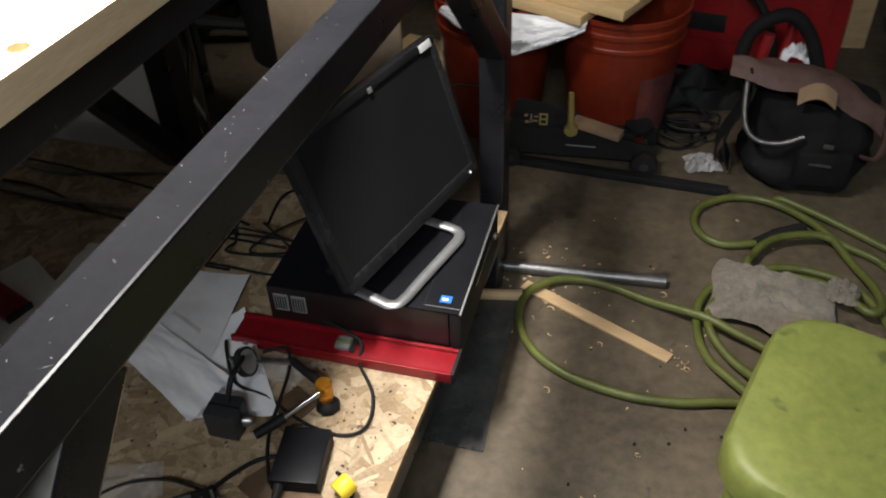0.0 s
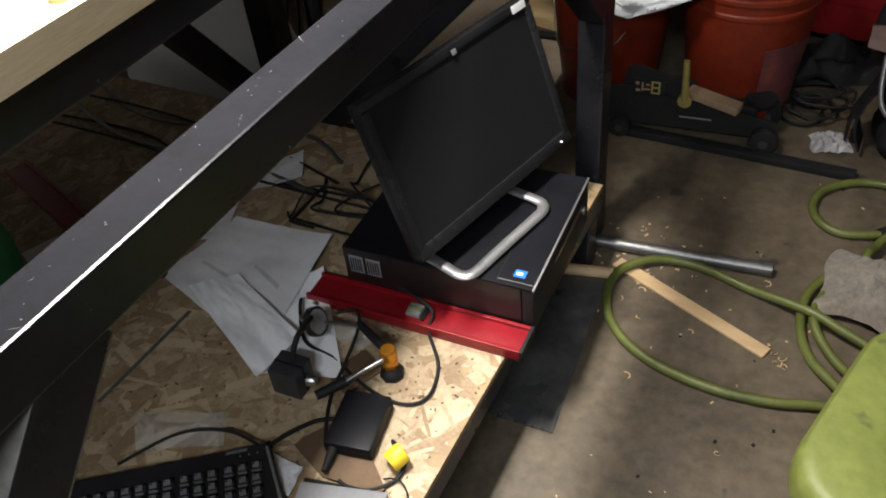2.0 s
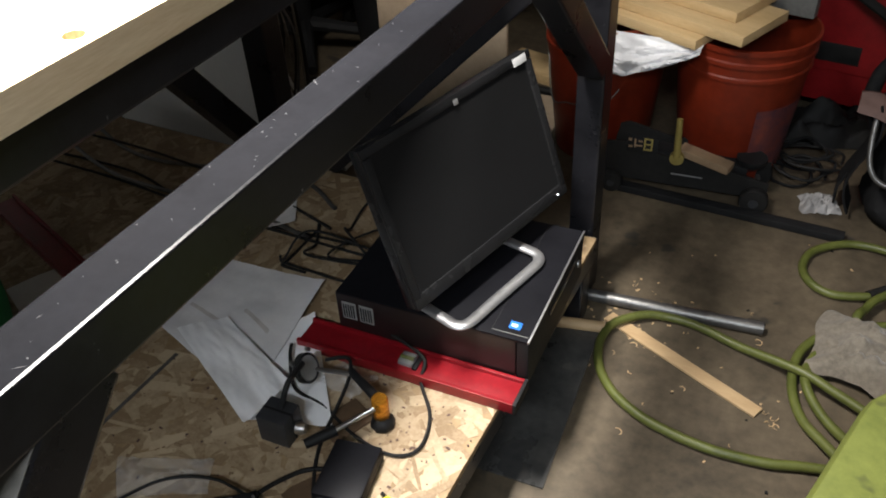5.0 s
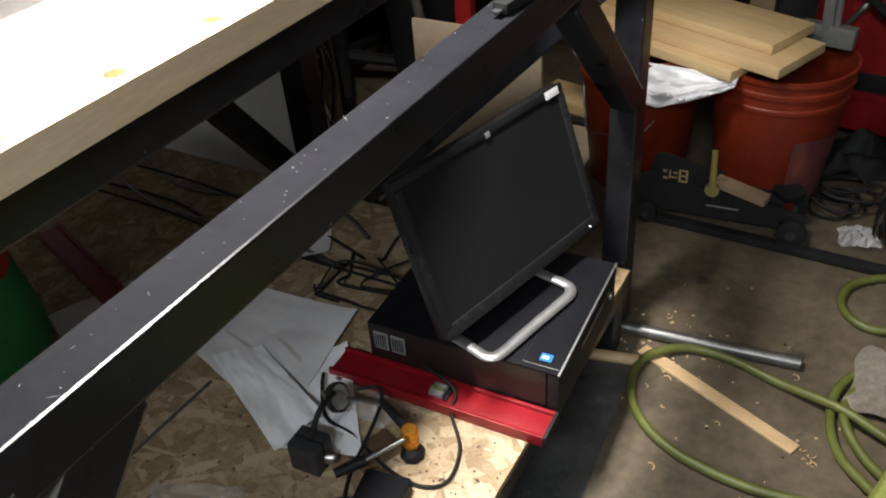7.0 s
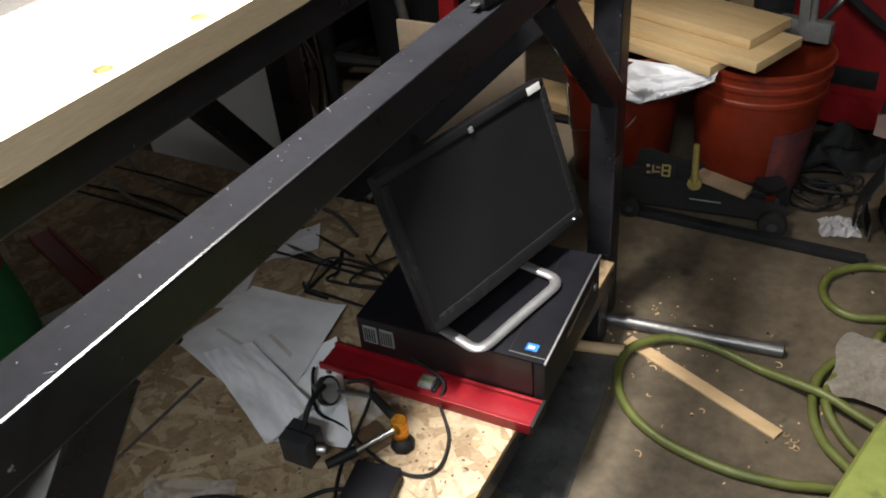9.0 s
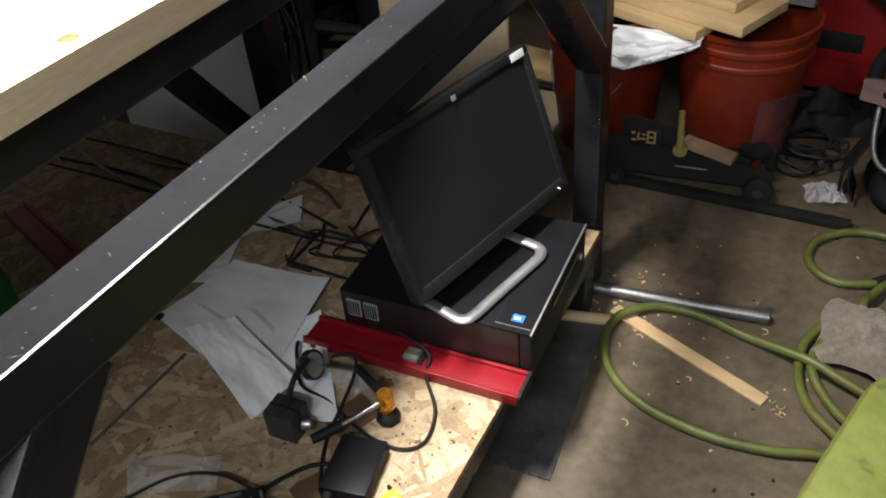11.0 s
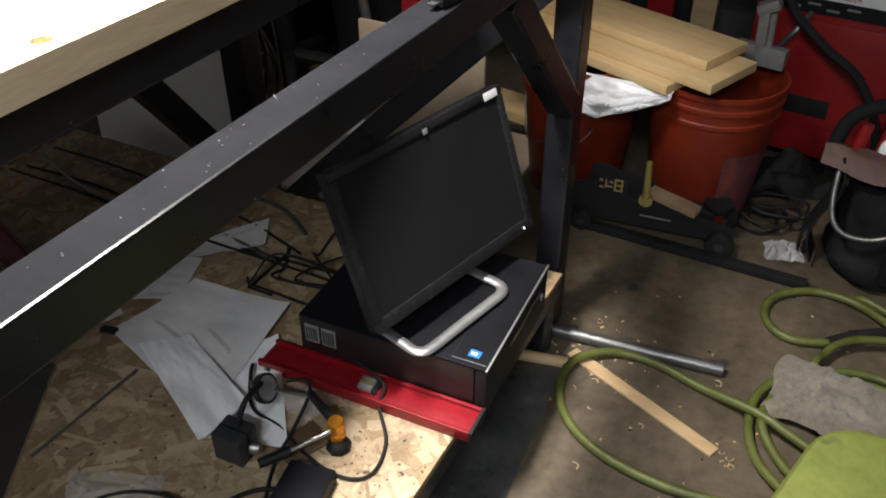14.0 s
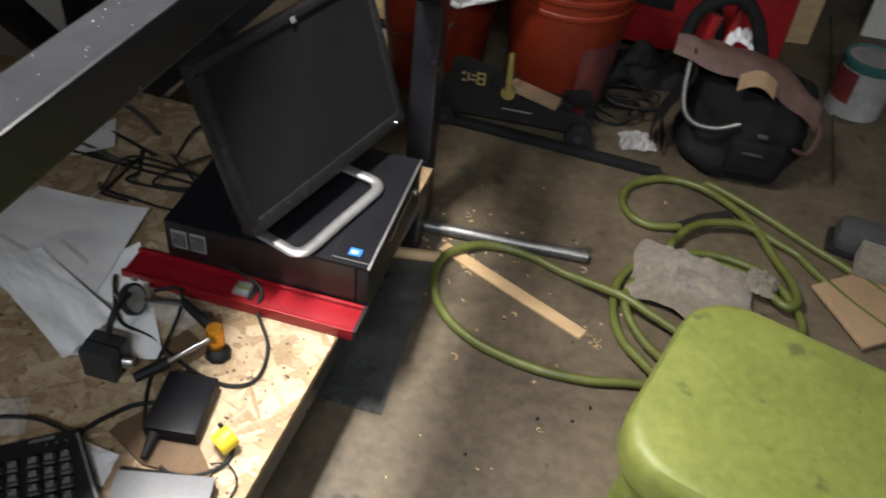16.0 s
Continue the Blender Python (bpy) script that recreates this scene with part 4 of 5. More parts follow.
rag("shop_rag", "end of a white rag sticking out", (0.622, 1.586, 0.026), (0.062, 0.060), 0.024, 5, M_CLOTH, -10)
rag("small_rag", "small white crumpled rag on the floor", (0.318, 2.022, 0.0), (0.085, 0.070), 0.024, 9, M_TIN, 20)

# lime plastic stool
stool = thing("plastic_stool", "scuffed lime green moulded plastic stool with rounded seat", "stool", at=(0.597, 0.928, 0), turn=(0, 0, -14.5))
SW, SD, ST = 0.40, 0.325, 0.377
def rrect(w, d, r, n=7):
    out = []
    for cx, cy, a0 in ((w / 2 - r, d / 2 - r, 0), (-w / 2 + r, d / 2 - r, 90), (-w / 2 + r, -d / 2 + r, 180), (w / 2 - r, -d / 2 + r, 270)):
        for k in range(n):
            a = radians(a0 + 90 * k / (n - 1))
            out.append((cx + r * math.cos(a), cy + r * math.sin(a)))
    return out
bm = B()
layers = [(0.97, -0.055), (1.0, -0.050), (1.0, -0.022), (0.985, -0.010), (0.955, -0.002), (0.90, 0.001), (0.6, -0.003), (0.25, -0.005)]
rings = []
for s, dz in layers:
    ins = (1 - s) * 0.17
    rings.append([bm.verts.new((x, y, ST + dz)) for x, y in rrect(SW - 2 * ins, SD - 2 * ins, max(0.075 - ins * 0.4, 0.02))])
for a, b in zip(rings, rings[1:]):
    for i in range(len(a)):
        bm.faces.new((a[i], a[(i + 1) % len(a)], b[(i + 1) % len(b)], b[i]))
bm.faces.new(rings[-1])
part("seat", bm, M_LIME, stool)
for sx in (-1, 1):
    for sy in (-1, 1):
        part("leg", beam(B(), (sx * (SW / 2 - 0.02), sy * (SD / 2 - 0.02), 0.0), (sx * (SW / 2 - 0.05), sy * (SD / 2 - 0.05), ST - 0.012), 0.045, 0.03, 0.008, (0, 1, 0)), M_LIME, stool)

# ---- buckets, boards and jack ----
bucket = thing("orange_bucket", "dirty orange plastic bucket with a moulded rim", "bucket", "orange buckets", at=(0.080, 2.125, 0))
prof = [(0.114, 0.0), (0.117, 0.004), (0.146, 0.29), (0.150, 0.292), (0.150, 0.300), (0.1465, 0.303), (0.148, 0.325), (0.153, 0.327), (0.153, 0.336), (0.149, 0.339), (0.150, 0.356), (0.155, 0.358), (0.155, 0.368), (0.149, 0.369), (0.145, 0.34), (0.112, 0.010), (0.0, 0.010)]
part("shell", lathe(B(), prof, 48), M_ORANGE, bucket)
other = copy_thing(bucket, pose(-0.235, 2.110, 0, 0, 0, 40))
wire = sweep(B(), spline([(0.075, -0.135, 0.23), (0.055, -0.155, 0.205), (0.015, -0.165, 0.19), (-0.04, -0.162, 0.185), (-0.09, -0.14, 0.19), (-0.152, 0, 0.335)], 10), 0.0018, 6)
wire.transform(pose(0, 0, 0, 0, 0, -40))
part("bail_wire", wire, M_PIPE, other, "thin wire handle")
bm = B()
def grime(u, v):
    a = radians(-62 + 58 * u)
    r = 0.1172 + 0.0295 * (0.05 + 0.17 * v) / 0.29
    return Vector((0.080 + (r + 0.001) * math.cos(a), 2.125 + (r + 0.001) * math.sin(a), 0.05 + 0.17 * v))
part("worn_label", sheet(bm, 16, 8, grime, 0.0006), material("scuffed_label", (0.022, 0.016, 0.034), (0.20, 0.045, 0.028), 0.5, scale=16, fine=60, bump=0.1), bucket, "worn dark blue and red label").matrix_world = Matrix()

def liner(u, v):
    drop = 0.088 * max(0.0, 1 - abs(u - 0.52) / 0.50) ** 0.8
    fold = 0.034 * noise.noise(Vector((u * 10, v * 5, 1))) + 0.020 * abs(noise.noise(Vector((u * 22, v * 10, 4))))
    return Vector((-0.330 + 0.345 * u, 1.972 - 0.030 * v - 0.9 * fold * v, 0.372 - 0.004 * v - drop * v + 0.4 * fold * v))


solo("bin_liner", sheet(B(), 56, 26, liner, 0.0012), M_BAGWHITE, "crumpled white plastic liner hanging over the bucket rim", "liner")


def board(label, cx, cy, z, ln, wd, th, ang):
    bmx = box(B(), (ln, wd, th), (0, 0, th / 2), 0.0015)
    me = finish("pine_board", bmx, M_PINE)
    ob = new("pine_board", me)
    ob.matrix_world = pose(cx, cy, z, 0, 0, ang)
    return tagged(ob, label, "board", "stacked pine boards")


board("pale pine board lying across the buckets", -0.229, 2.118, 0.3700, 0.56, 0.17, 0.022, -20.5)
board("pale pine board in a stack on the buckets", -0.144, 2.122, 0.3930, 0.58, 0.178, 0.022, -20.5)
board("pale pine board on top of the stack", -0.165, 2.174, 0.4160, 0.56, 0.16, 0.022, -21.0)
cc = thing("c_clamp", "old grey cast iron clamp standing behind the boards", "clamp")
part("jaw", box(B(), (0.118, 0.03, 0.046), (0.150, 2.205, 0.3935), 0.004, pose(0, 0, 0, 0, 0, -10)), M_GUNMETAL, cc)
part("frame", beam(B(), (0.146, 2.205, 0.40), (0.140, 2.205, 0.505), 0.024, 0.03, 0.005, (0, 1, 0)), M_GUNMETAL, cc)
part("head", box(B(), (0.052, 0.04, 0.026), (0.146, 2.205, 0.506), 0.008, pose(0, 0, 0, 0, -28, 0)), M_GUNMETAL, cc)
part("screw", sweep(B(), [Vector((0.166, 2.200, 0.375)), Vector((0.160, 2.200, 0.495))], 0.008, 10), M_GUNMETAL, cc)

jack = thing("floor_jack", "low black trolley jack with small wheels on the floor", "jack", at=(0.022, 1.985, 0), turn=(0, 0, 6))
for sy in (-1, 1):
    bm = slab(B(), [(-0.21, 0.03), (0.18, 0.03), (0.18, 0.070), (0.06, 0.098), (-0.06, 0.106), (-0.15, 0.128), (-0.21, 0.120)], -0.004, 0.004)
    bm.transform(pose(0, sy * 0.045, 0, 90, 0, 0))
    part("side_plate", bm, M_RUBBER, jack)
part("lift_arm", beam(B(), (-0.12, 0, 0.09), (0.13, 0, 0.075), 0.05, 0.03, 0.005), M_BLACKPLASTIC, jack)
part("saddle", lathe(B(), [(0.03, 0), (0.034, 0.008), (0.034, 0.016), (0.022, 0.016)], 20, pose(0.135, 0, 0.092)), M_BLACKPLASTIC, jack)
part("cylinder", sweep(B(), [Vector((-0.19, 0, 0.06)), Vector((-0.02, 0, 0.06))], 0.026, 14), M_BLACKPLASTIC, jack)
part("cross_axle", sweep(B(), [Vector((0.155, -0.062, 0.032)), Vector((0.155, 0.062, 0.032))], 0.007, 10), M_PIPE, jack)
for x, r in ((0.155, 0.032), (-0.17, 0.026)):
    for sy in (-1, 1):
        wl = part("wheel", lathe(B(), [(r * 0.5, -0.014), (r * 0.92, -0.013), (r, -0.009), (r, 0.009), (r * 0.92, 0.013), (r * 0.5, 0.014)], 20, pose(x, sy * 0.062, r, 90, 0, 0)), M_RUBBER, jack)
        part("hub", lathe(B(), [(r * 0.35, -0.016), (r * 0.35, 0.016)], 12, pose(x, sy * 0.062, r, 90, 0, 0)), M_MAGNET, wl)
part("warning_label", box(B(), (0.072, 0.003, 0.044), (-0.108, -0.0520, 0.130), 0.0004), M_BLACKPLASTIC, jack)
for k, (dx, dz, w, h) in enumerate(((-0.136, 0.140, 0.008, 0.007), (-0.124, 0.132, 0.004, 0.022), (-0.112, 0.138, 0.010, 0.004), (-0.114, 0.126, 0.014, 0.004), (-0.134, 0.122, 0.009, 0.006))):
    part("label_bar", box(B(), (w, 0.001, h), (dx, -0.0540, dz)), M_CARDBOARD, jack, "cream label print", smooth=False)
for dx, dz, w, h in ((-0.094, 0.146, 0.020, 0.004), (-0.094, 0.118, 0.020, 0.004), (-0.102, 0.132, 0.004, 0.024), (-0.086, 0.132, 0.004, 0.024), (-0.094, 0.132, 0.012, 0.004)):
    part("label_bar", box(B(), (w, 0.001, h), (dx, -0.0540, dz)), M_BRASS, jack, "dull yellow label print", smooth=False)
part("maker_bar", box(B(), (0.072, 0.001, 0.0035), (0.000, -0.0500, 0.062)), M_GREYLABEL, jack, "pale lettering bar", smooth=False)
part("handle_socket", sweep(B(), [Vector((-0.026, -0.070, 0.122)), Vector((-0.030, -0.070, 0.218))], [0.009, 0.007], 12), M_BRASS, jack, "worn brass-coloured handle socket")
part("socket_ring", lathe(B(), [(0.008, -0.007), (0.016, -0.006), (0.016, 0.006), (0.008, 0.007)], 18, pose(-0.026, -0.066, 0.116, 90, 0, 0)), M_BRASS, jack)
solo("wood_offcut", box(B(), (0.124, 0.034, 0.018), (0.062, 1.944, 0.113), 0.002, pose(0, 0, 0, 0, 4, -13)), M_CARDBOARD, "short brown wood offcut resting on the jack", "wood")
solo("angle_iron", beam(B(), (-0.22, 1.916, 0.010), (0.385, 1.908, 0.010), 0.026, 0.018, 0.002), M_BLACKPLASTIC, "long black angle iron on the floor beside the jack", "metal bar")

# tool bag
bag = thing("tool_bag", "black canvas tool bag with brown leather flap and chrome hoop", "tool bag", at=(0.545, 2.065, 0), turn=(0, 0, 0))
bm = lathe(B(), [(0.120, 0.0), (0.150, 0.015)] + [(0.156 + 0.004 * math.sin(k), 0.03 + 0.0125 * k) for k in range(12)] + [(0.148, 0.180), (0.142, 0.195), (0.135, 0.212), (0.10, 0.222), (0.09, 0.19)], 64)
for v in bm.verts:
    k = 1 + 0.16 * noise.noise(v.co * 11) + 0.07 * abs(noise.noise(v.co * 27))
    v.co.x *= 0.90 * k
    v.co.y *= 0.78 * k
part("body", bm, M_CANVAS, bag)
part("front_pocket", box(B(), (0.12, 0.03, 0.09), (0.030, -0.120, 0.085), 0.012, pose(0, 0, 0, 4, 0, 8)), M_CANVAS, bag)
part("pocket_buckle", box(B(), (0.048, 0.004, 0.006), (0.022, -0.139, 0.104), 0.001), M_CHROME, bag, "small chrome buckle")
part("pocket_buckle", box(B(), (0.022, 0.004, 0.012), (0.030, -0.132, 0.150), 0.002), M_CHROME, bag)
hoop = spline([(-0.165, -0.050, 0.30), (-0.162, -0.095, 0.22), (-0.150, -0.125, 0.172), (-0.12, -0.138, 0.148), (-0.07, -0.142, 0.150), (-0.025, -0.135, 0.170)], 8)
part("hoop", sweep(B(), hoop, 0.0058, 10), M_PIPE, bag, "bent chrome tube hoop")
rim = spline([(-0.190, -0.02, 0.24), (-0.178, 0.0, 0.33), (-0.135, 0.0, 0.378), (-0.090, 0.0, 0.385), (-0.048, 0.0, 0.340), (-0.015, 0.0, 0.265), (0.015, 0.02, 0.20)], 8)
part("frame_rim", sweep(B(), rim, 0.016, 10), M_CANVAS, bag)
part("flap", sheet(B(), 20, 8, lambda u, v: Vector((-0.205 + 0.335 * u, -0.04 - 0.07 * v * min(1, 0.6 + 1.2 * u) + 0.02 * math.sin(3 * u), 0.292 - 0.02 * u - 0.16 * max(0, u - 0.62) - 0.035 * v * min(1, 0.6 + 1.2 * u) + 0.018 * math.sin(3.1 * v) + 0.010 * noise.noise(Vector((u * 6, v * 3, 4))))), 0.004), M_LEATHER, bag, "worn brown leather flap")
part("strap", sweep(B(), spline([(0.125, -0.06, 0.205), (0.150, -0.08, 0.165), (0.140, -0.105, 0.120), (0.110, -0.09, 0.110)], 8), 0.014, 8, flat=0.35), M_LEATHER, bag, "brown leather loop")
part("suede_patch", sheet(B(), 8, 8, lambda u, v: Vector((-0.055 + 0.075 * u, -0.095 - 0.035 * v, 0.262 - 0.02 * v + 0.02 * math.sin(3.1 * u))), 0.003), M_CARDBOARD, bag, "tan suede glove cuff")
part("red_tool", sweep(B(), [Vector((-0.15, 0.0, 0.22)), Vector((-0.135, 0.01, 0.335))], [0.012, 0.014], 12), M_REDPAINT, bag, "red screwdriver handle")
part("red_tool", sweep(B(), [Vector((-0.10, 0.03, 0.25)), Vector((-0.085, 0.04, 0.365))], [0.009, 0.011], 12), M_REDPAINT, bag, "red screwdriver handle")
bm = sheet(B(), 14, 14, lambda u, v: Vector((-0.105 + 0.075 * u, -0.01 + 0.05 * v, 0.26 + 0.05 * abs(noise.noise(Vector((u * 5, v * 5, 8)))) + 0.03 * math.sin(3.1 * u))), 0.001)
part("plastic_scrap", bm, M_BAGWHITE, bag, "crumpled white plastic")
for s in (0, 1):
    part("side_flap", sheet(B(), 6, 12, lambda u, v: Vector((-0.165 - 0.02 * math.sin(6 * v + s) - 0.015 * s, -0.08 + 0.07 * u + 0.03 * s, 0.02 + 0.27 * v)), 0.005), M_CANVAS, bag)

# tin of paint, boots, scraps on the right
tin = thing("paint_tin", "white and red paint tin with a teal rim", "paint tin", at=(0.838, 2.425, 0), turn=(0, 0, 0))
part("can", lathe(B(), [(0.068, 0), (0.071, 0.003), (0.071, 0.158), (0.069, 0.160)], 36), M_TIN, tin)
part("rim", lathe(B(), [(0.0715, 0.140), (0.073, 0.142), (0.073, 0.161), (0.066, 0.165), (0.061, 0.159)], 36), M_TEAL, tin, "teal paint-stained rim")
part("lid", lathe(B(), [(0.062, 0.155), (0.062, 0.159), (0.052, 0.158), (0.050, 0.156)], 32), M_CLOTH, tin, "off-white dried paint lid")
part("label", sheet(B(), 12, 4, lambda u, v: Vector((0.0722 * math.cos(radians(170 + 75 * u)), 0.0722 * math.sin(radians(170 + 75 * u)), 0.05 + 0.085 * v)), 0.0004), material("dark_red_label", (0.10, 0.015, 0.018), (0.18, 0.03, 0.03), 0.5), tin, "dark red label patch")
solo("floor_sheet", slab(B(), [(0.785, 2.045), (1.75, 2.13), (1.85, 3.1), (0.80, 3.0)], 0.0005, 0.010), M_CONCRETE, "flat dusty grey board lying on the floor", "board", smooth=False)
sh = thing("dark_shoe", "dark grey worn shoe beside the hose", "shoe", at=(0.845, 1.815, 0.0), turn=(0, 0, -8))
bm = box(B(), (0.19, 0.078, 0.062), (0.02, 0, 0.036), 0.026)
part("upper", bm, material("dark_grey_suede", (0.035, 0.035, 0.037), (0.065, 0.065, 0.068), 0.9, scale=15, fine=120, bump=0.3), sh)
part("sole", box(B(), (0.205, 0.084, 0.014), (0.02, 0, 0.0075), 0.005), M_RUBBER, sh)
solo("cardboard_piece", slab(B(), [(0.727, 1.642), (0.82, 1.50), (1.02, 1.66), (0.90, 1.79)], 0.012, 0.018), M_CARDBOARD, "flat piece of brown cardboard on the floor", "cardboard", smooth=False)
solo("cardboard_support", box(B(), (0.11, 0.11, 0.011), (0.87, 1.655, 0.006), 0.001), M_CARDBOARD, "thin cardboard pad under the larger piece", "cardboard")
solo("pale_block", box(B(), (0.11, 0.07, 0.045), (0.865, 1.735, 0.042), 0.004, pose(0, 0, 0, 0, 0, -8)), M_CLOTH, "pale dusty block on the cardboard", "block")
solo("wood_block", box(B(), (0.13, 0.06, 0.40), (0.660, 2.78, 0.201), 0.006, pose(0, 0, 0, 0, 0, 10)), M_STICK, "upright brown wood block against the wall", "wood block")

# panel added in the wall's colour, so the back corner looks pale
solo("drywall_board", box(B(), (0.75, 0.02, 0.85), (1.255, 2.95, 0.424), 0.002, pose(0, 0, 0, -3, 0, 4)), M_WALL, "off-white panel added as the pale wall at the back", "board")

# ---- back of the garage ----
wd = thing("arc_welder", "red metal arc welder with a black front panel", "welder", at=(0.370, 2.60, 0), turn=(0, 0, -6))
part("body", box(B(), (0.52, 0.60, 0.60), (0, 0.10, 0.36), 0.012), M_REDPAINT, wd)
part("front_panel", box(B(), (0.44, 0.008, 0.15), (-0.028, -0.203, 0.512), 0.003), M_BLACKPLASTIC, wd)
part("title_strip", box(B(), (0.30, 0.004, 0.026), (-0.080, -0.2085, 0.487), 0.001), M_WHITE, wd, "white title strip with red words")
fc = bpy.data.curves.new("lettering", "FONT")
fc.body, fc.size, fc.align_x, fc.align_y, fc.extrude = "AC/DC ARC WELDER", 0.0185, "CENTER", "CENTER", 0.0004
fo = new("lettering", fc)
fo.parent = wd
fo.matrix_basis = pose(-0.110, -0.2112, 0.487, 90, 0, 0)
fc.materials.append(M_REDPAINT)
for k in range(4):
    part("print_bar", box(B(), (0.030, 0.003, 0.005), (-0.17 + 0.045 * k, -0.208, 0.450 + 0.010 * (k % 2)), 0.0005), M_GREYLABEL, wd, smooth=False)
part("yellow_tag", box(B(), (0.034, 0.003, 0.012), (-0.222, -0.2085, 0.462), 0.0005), M_YELLOW, wd, smooth=False)
part("vent", box(B(), (0.14, 0.006, 0.05), (-0.10, -0.203, 0.20), 0.002), M_RUBBER, wd)
part("lower_panel", box(B(), (0.40, 0.006, 0.27), (0.02, -0.202, 0.285), 0.004), M_REDPAINT, wd, "raised red lower panel")
part("lead", sweep(B(), spline([(-0.20, -0.215, 0.575), (-0.185, -0.26, 0.52), (-0.15, -0.275, 0.455), (-0.06, -0.28, 0.385), (0.03, -0.28, 0.325), (0.10, -0.28, 0.20), (0.12, -0.29, 0.02)], 10), 0.011, 8), M_RUBBER, wd, "thick black welding lead")
part("lead", sweep(B(), spline([(-0.125, -0.215, 0.44), (-0.14, -0.255, 0.41), (-0.175, -0.265, 0.35), (-0.19, -0.27, 0.27), (-0.20, -0.27, 0.14), (-0.16, -0.28, 0.02)], 10), 0.008, 8), M_PIPE, wd, "grey welding lead")
for sx in (-1, 1):
    part("foot", box(B(), (0.05, 0.5, 0.062), (sx * 0.2, 0.10, 0.031), 0.006), M_BLACKPLASTIC, wd)


def stand(label, x, y, w, h, th, mat_, name="red_upright", cat="post"):
    return solo(name, box(B(), (w, th, h), (x, y, h / 2 + 0.0005), 0.003), mat_, label, cat)


stand("red steel upright of a rack", -0.205, 2.70, 0.075, 1.7, 0.05, M_REDPAINT)
stand("narrow red steel upright behind the bench", -0.69, 2.06, 0.045, 0.80, 0.03, M_REDPAINT)
stand("upright brown timber leaning by the rack", -0.09, 2.76, 0.07, 1.5, 0.04, M_STICK, "timber", "timber")
stand("tan hardboard sheet standing on the floor", -0.605, 1.95, 0.35, 0.405, 0.012, M_PLY, "hardboard_sheet", "board")
stand("dark red box behind the bench", -0.33, 2.42, 0.16, 0.40, 0.18, material("dark_red_box", (0.06, 0.012, 0.012), (0.10, 0.02, 0.02), 0.6), "dark_red_box", "box")
# added dark panel covers the pale wall: the shade is in its colour
rk = thing("dark_storage_rack", "dark panel and shelves added as the shadowed clutter at the back", "rack")
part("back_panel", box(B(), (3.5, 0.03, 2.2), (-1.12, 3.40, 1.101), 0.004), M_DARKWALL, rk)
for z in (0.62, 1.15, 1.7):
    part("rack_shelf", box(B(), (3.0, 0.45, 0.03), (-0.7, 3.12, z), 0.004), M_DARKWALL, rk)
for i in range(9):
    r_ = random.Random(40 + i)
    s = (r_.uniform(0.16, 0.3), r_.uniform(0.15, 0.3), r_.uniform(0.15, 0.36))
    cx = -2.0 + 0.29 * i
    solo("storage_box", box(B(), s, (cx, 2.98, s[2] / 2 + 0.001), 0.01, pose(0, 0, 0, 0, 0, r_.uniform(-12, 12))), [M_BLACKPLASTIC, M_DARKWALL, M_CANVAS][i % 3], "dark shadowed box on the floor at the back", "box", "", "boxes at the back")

# pole, office chair base and cables behind the bench
solo("grey_pole", sweep(B(), [Vector((-0.722, 2.00, 0.003)), Vector((-0.872, 2.00, 0.85))], 0.013, 12), M_PIPE, "slim grey metal pole leaning in the dark", "pole")
ch = thing("chair_base", "black star base of an office chair on casters", "chair", at=(-1.25, 2.25, 0), turn=(0, 0, 20))
part("column", sweep(B(), [Vector((0, 0, 0.09)), Vector((0, 0, 0.46))], 0.028, 14), M_BLACKPLASTIC, ch)
part("seat", box(B(), (0.46, 0.44, 0.07), (0, 0, 0.50), 0.03), M_CANVAS, ch)
for k in range(5):
    a = radians(72 * k)
    ex, ey = 0.27 * math.cos(a), 0.27 * math.sin(a)
    part("spoke", sweep(B(), [Vector((0, 0, 0.11)), Vector((ex, ey, 0.075))], [0.024, 0.015], 8), M_BLACKPLASTIC, ch)
    part("caster", lathe(B(), [(0.016, -0.018), (0.026, -0.014), (0.026, 0.014), (0.016, 0.018)], 16, pose(ex, ey, 0.026, 90, 0, math.degrees(a))), M_RUBBER, ch)
solo("black_bin_bag", bagshape(0, 0.42, 0.20, 0.25), M_RUBBER, "full black bin bag on the floor", "bag").matrix_world = pose(-1.55, 2.70, 0.001)
rng = random.Random(21)
for i in range(14):
    x_ = -0.915 - 0.017 * i
    y_ = 1.72 + 0.012 * i
    pts = [(x_, y_, 0.72), (x_ + rng.uniform(-.03, .03), y_ + 0.01, 0.66), (x_ + rng.uniform(-.04, .04), y_ + 0.03, 0.48), (x_ + rng.uniform(-.05, .05), y_ + 0.05, 0.30), (x_ + rng.uniform(-.08, .05), y_ + 0.08, 0.006)]
    cable("hanging cable behind the bench leg", pts, 0.003 + 0.0015 * (i % 3), [M_CLOTH, M_RUBBER, M_OLDPAPER, M_PIPE, M_RUBBER][i % 5], group="hanging cables")

# ---- scraps on the floor ----
rng = random.Random(77)
bm = B()
for i in range(100):
    x, y = rng.uniform(0.0, 0.75), rng.uniform(0.9, 2.0)
    if i < 70:
        x, y = rng.gauss(0.05, 0.06), rng.gauss(1.47, 0.06)
    s = rng.uniform(0.0012, 0.0042)
    box(bm, (s * rng.uniform(1, 2.6), s, s * 0.4), (x, y, s * 0.2 + 0.0003), 0, pose(0, 0, 0, 0, 0, rng.uniform(0, 180)))
solo("wood_chips", bm, M_STICK, "scattered small wood shavings and chips on the concrete", "shavings", "stuff", smooth=False)
bm = B()
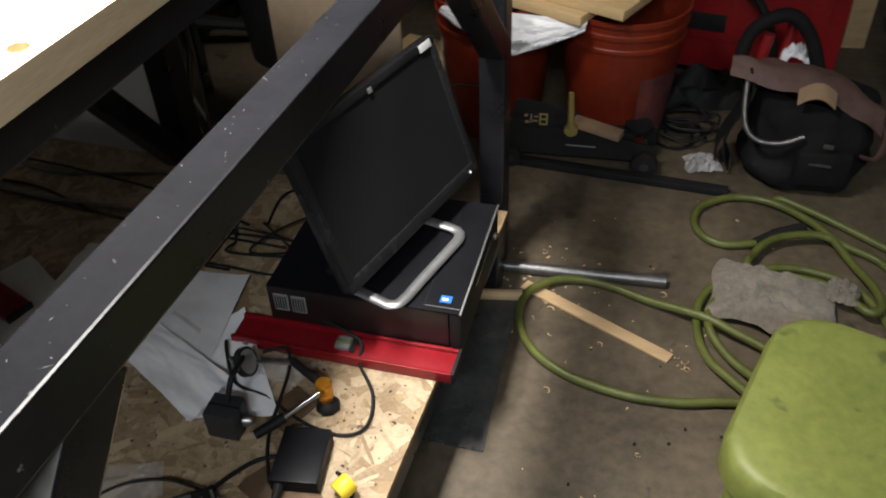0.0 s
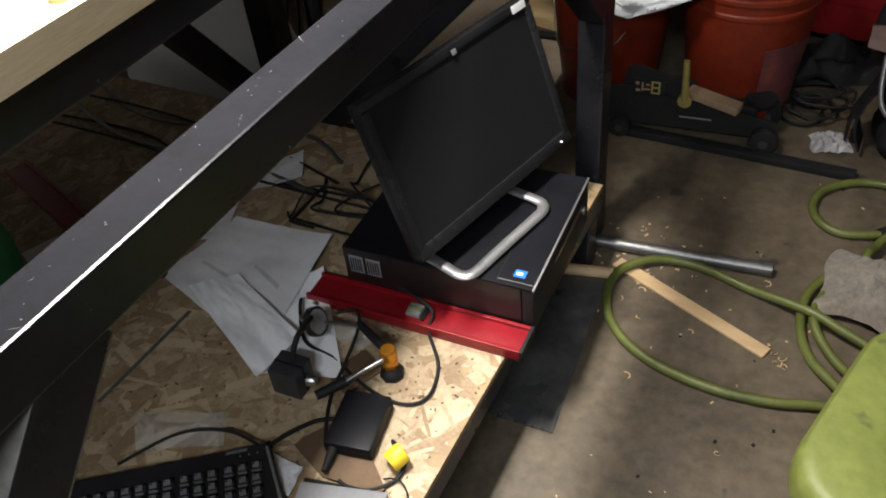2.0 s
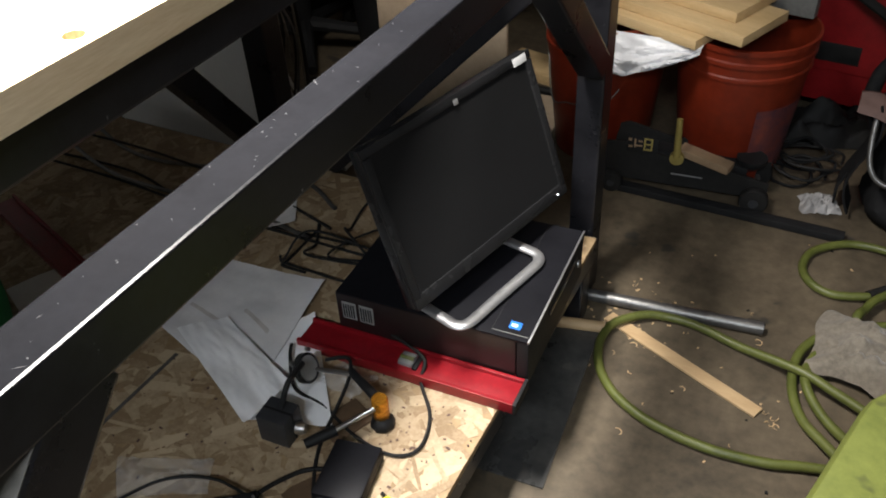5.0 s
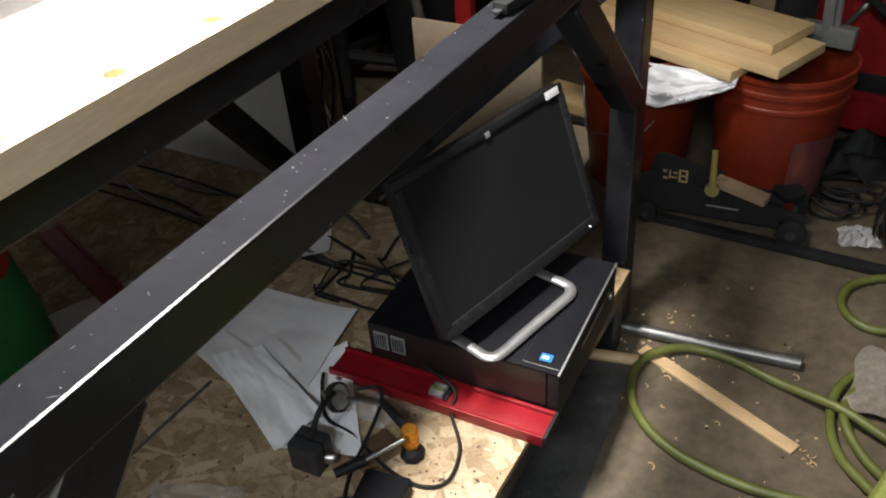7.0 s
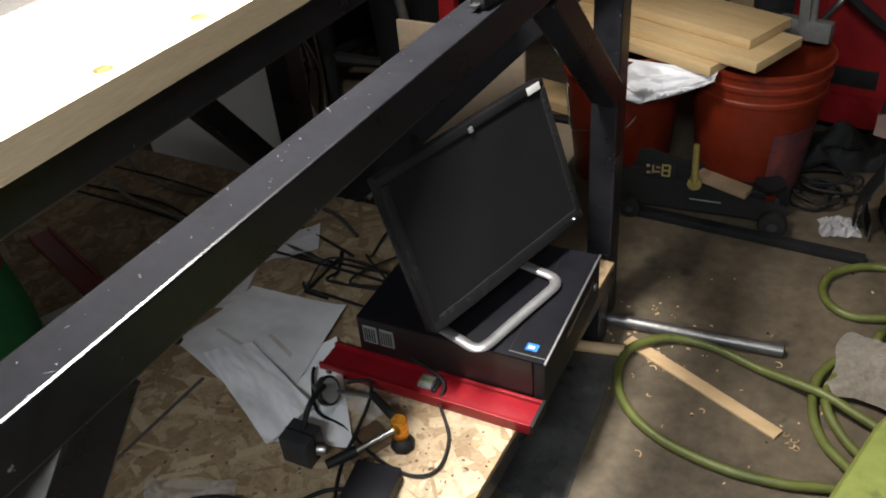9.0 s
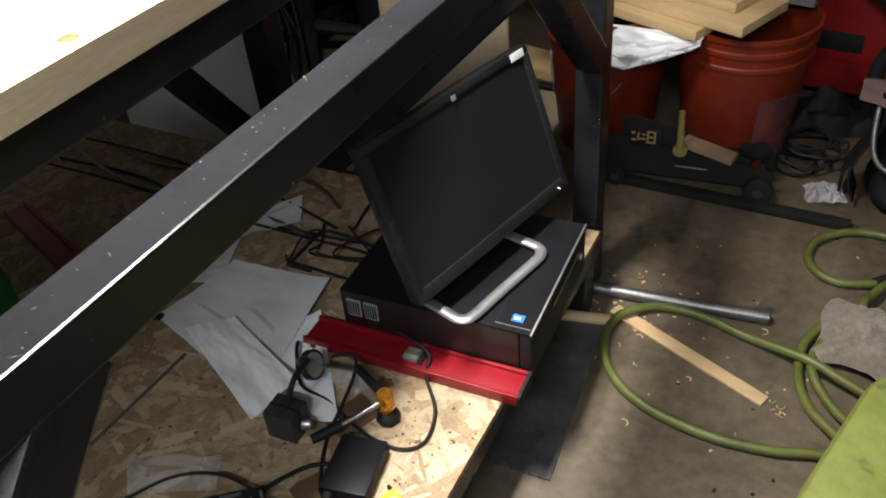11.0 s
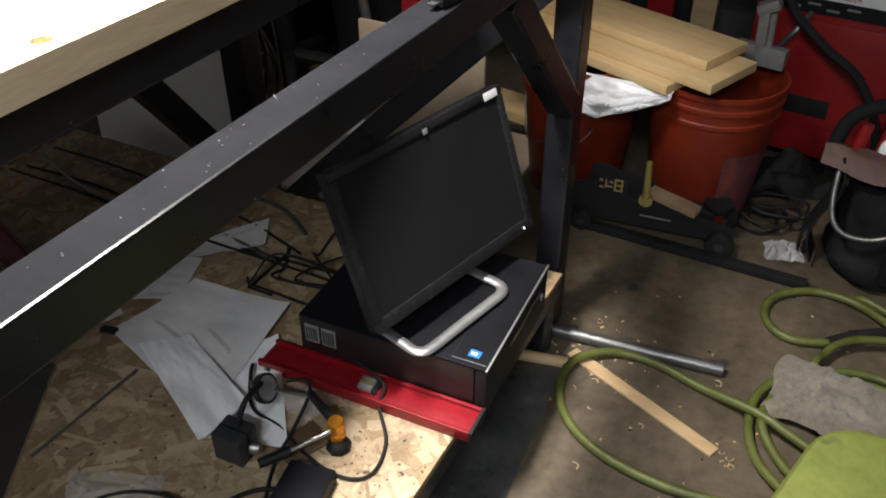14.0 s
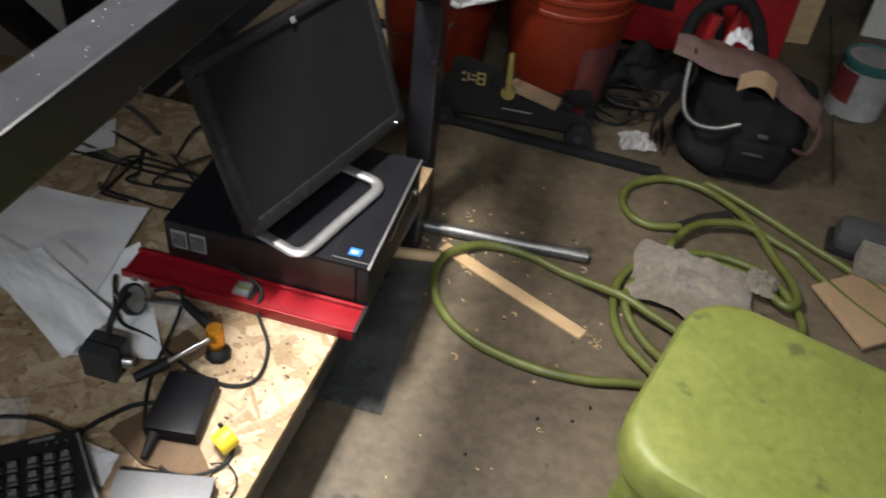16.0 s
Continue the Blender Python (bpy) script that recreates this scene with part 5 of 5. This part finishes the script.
for i in range(16):
    x, y = rng.uniform(0.05, 0.7), rng.uniform(0.95, 1.95)
    s = rng.uniform(0.002, 0.005)
    box(bm, (s * rng.uniform(1, 2), s, s * 0.5), (x, y, s * 0.25 + 0.0003), 0, pose(0, 0, 0, 0, 0, rng.uniform(0, 180)))
solo("dark_debris", bm, M_RUBBER, "small dark crumbs scattered on the concrete", "debris", "stuff", smooth=False)

bm = B()
for i in range(150):
    x, y = rng.uniform(-0.62, -0.06), rng.uniform(0.62, 1.03)
    if i < 60:
        x, y = rng.gauss(-0.16, 0.07), rng.gauss(0.90, 0.08)
    s = rng.uniform(0.0010, 0.0030)
    box(bm, (s * rng.uniform(1, 2.4), s, s * 0.5), (max(-0.66, min(-0.055, x)), y, SZ + s * 0.25), 0, pose(0, 0, 0, 0, 0, rng.uniform(0, 180)))
solo("shelf_crumbs", bm, M_LEATHER, "dark brown crumbs and swarf scattered on the strand board", "debris", "stuff", smooth=False)
# curled shavings beside the wooden strip
bm = B()
for i in range(34):
    cx, cy = (rng.gauss(0.33, 0.012), rng.gauss(1.33, 0.010)) if i < 5 else ((rng.gauss(0.04, 0.05), rng.gauss(1.50, 0.03)) if i < 14 else (rng.uniform(0.0, 0.40), rng.uniform(1.10, 1.62)))
    r0, a0, arc, w = rng.uniform(0.0018, 0.0048), rng.uniform(0, 6.3), rng.uniform(1.5, 5.5), rng.uniform(0.0006, 0.0014)
    pts = [Vector((cx + r0 * (1 + 0.12 * k) * math.cos(a0 + arc * k / 9), cy + r0 * (1 + 0.12 * k) * math.sin(a0 + arc * k / 9), 0.0016 + 0.0004 * k)) for k in range(10)]
    sweep(bm, pts, w, 5, flat=0.5)
solo("wood_shavings", bm, M_STICK, "curled pale wood shavings on the concrete", "shavings", "stuff")

solo("white_foam_board", box(B(), (0.56, 0.012, 0.57), (-1.13, 1.625, 0.286), 0.002, pose(0, 0, 0, -3, 0, 0)), M_PAPER, "dusty white foam board standing behind the shelf", "board")
solo("floor_plank", box(B(), (0.26, 0.12, 0.03), (-0.50, 2.40, 0.0155), 0.003, pose(0, 0, 0, 0, 0, -12)), M_PINE, "short pine plank on the floor behind the bench", "plank")
solo("black_rod", sweep(B(), [Vector((-0.66, 2.288, 0.012)), Vector((-0.372, 2.285, 0.012))], 0.011, 10), M_RUBBER, "black rod on the floor behind the bench", "rod")

# pale sheet added where the floor behind the bench is paler
solo("floor_hardboard", slab(B(), [(-0.62, 2.00), (-0.362, 1.985), (-0.372, 2.268), (-0.61, 2.270)], 0.0005, 0.007), M_PLY, "pale flat sheet added on the floor behind the bench", "board", smooth=False)
# light-grey strip added for the pale gap seen below the front rail
solo("floor_foam_strip", slab(B(), [(-0.905, 1.72), (-0.780, 1.72), (-0.790, 2.17), (-0.905, 2.17)], 0.0005, 0.012), M_OLDPAPER, "pale grey strip added on the floor behind the bench", "foam", smooth=False)

tub = thing("black_tub", "black plastic tub with a pale rim line in the dark", "tub", at=(-0.93, 2.36, 0.001))
part("shell", lathe(B(), [(0.15, 0.0), (0.155, 0.004), (0.185, 0.40), (0.192, 0.405), (0.192, 0.43), (0.182, 0.432), (0.15, 0.02), (0.0, 0.02)], 36), M_BLACKPLASTIC, tub)
part("rim_edge", lathe(B(), [(0.1925, 0.398), (0.1945, 0.400), (0.1945, 0.404), (0.1925, 0.406)], 36), M_GREYLABEL, tub, "thin pale grey rim line")
rng = random.Random(31)
for i in range(7):
    cx, cy, rr = 0.265 + rng.uniform(-0.03, 0.03), 2.13 + rng.uniform(-0.03, 0.03), rng.uniform(0.035, 0.075)
    ph = rng.uniform(0, 6)
    pts = [(cx + rr * math.cos(ph + k * 0.9), cy + rr * 0.8 * math.sin(ph + k * 0.9), 0.006 + 0.008 * i + 0.02 * rng.random()) for k in range(8)]
    cable("dark wire coiled in a heap beside the bucket", pts, 0.0035, M_RUBBER if i % 3 else M_CANVAS, group="coiled wires")
rag("crumpled_plastic_sheet", "dark crumpled plastic heap by the welder", (0.30, 2.36, 0.0), (0.24, 0.16), 0.10, 13, M_RUBBER, 10)
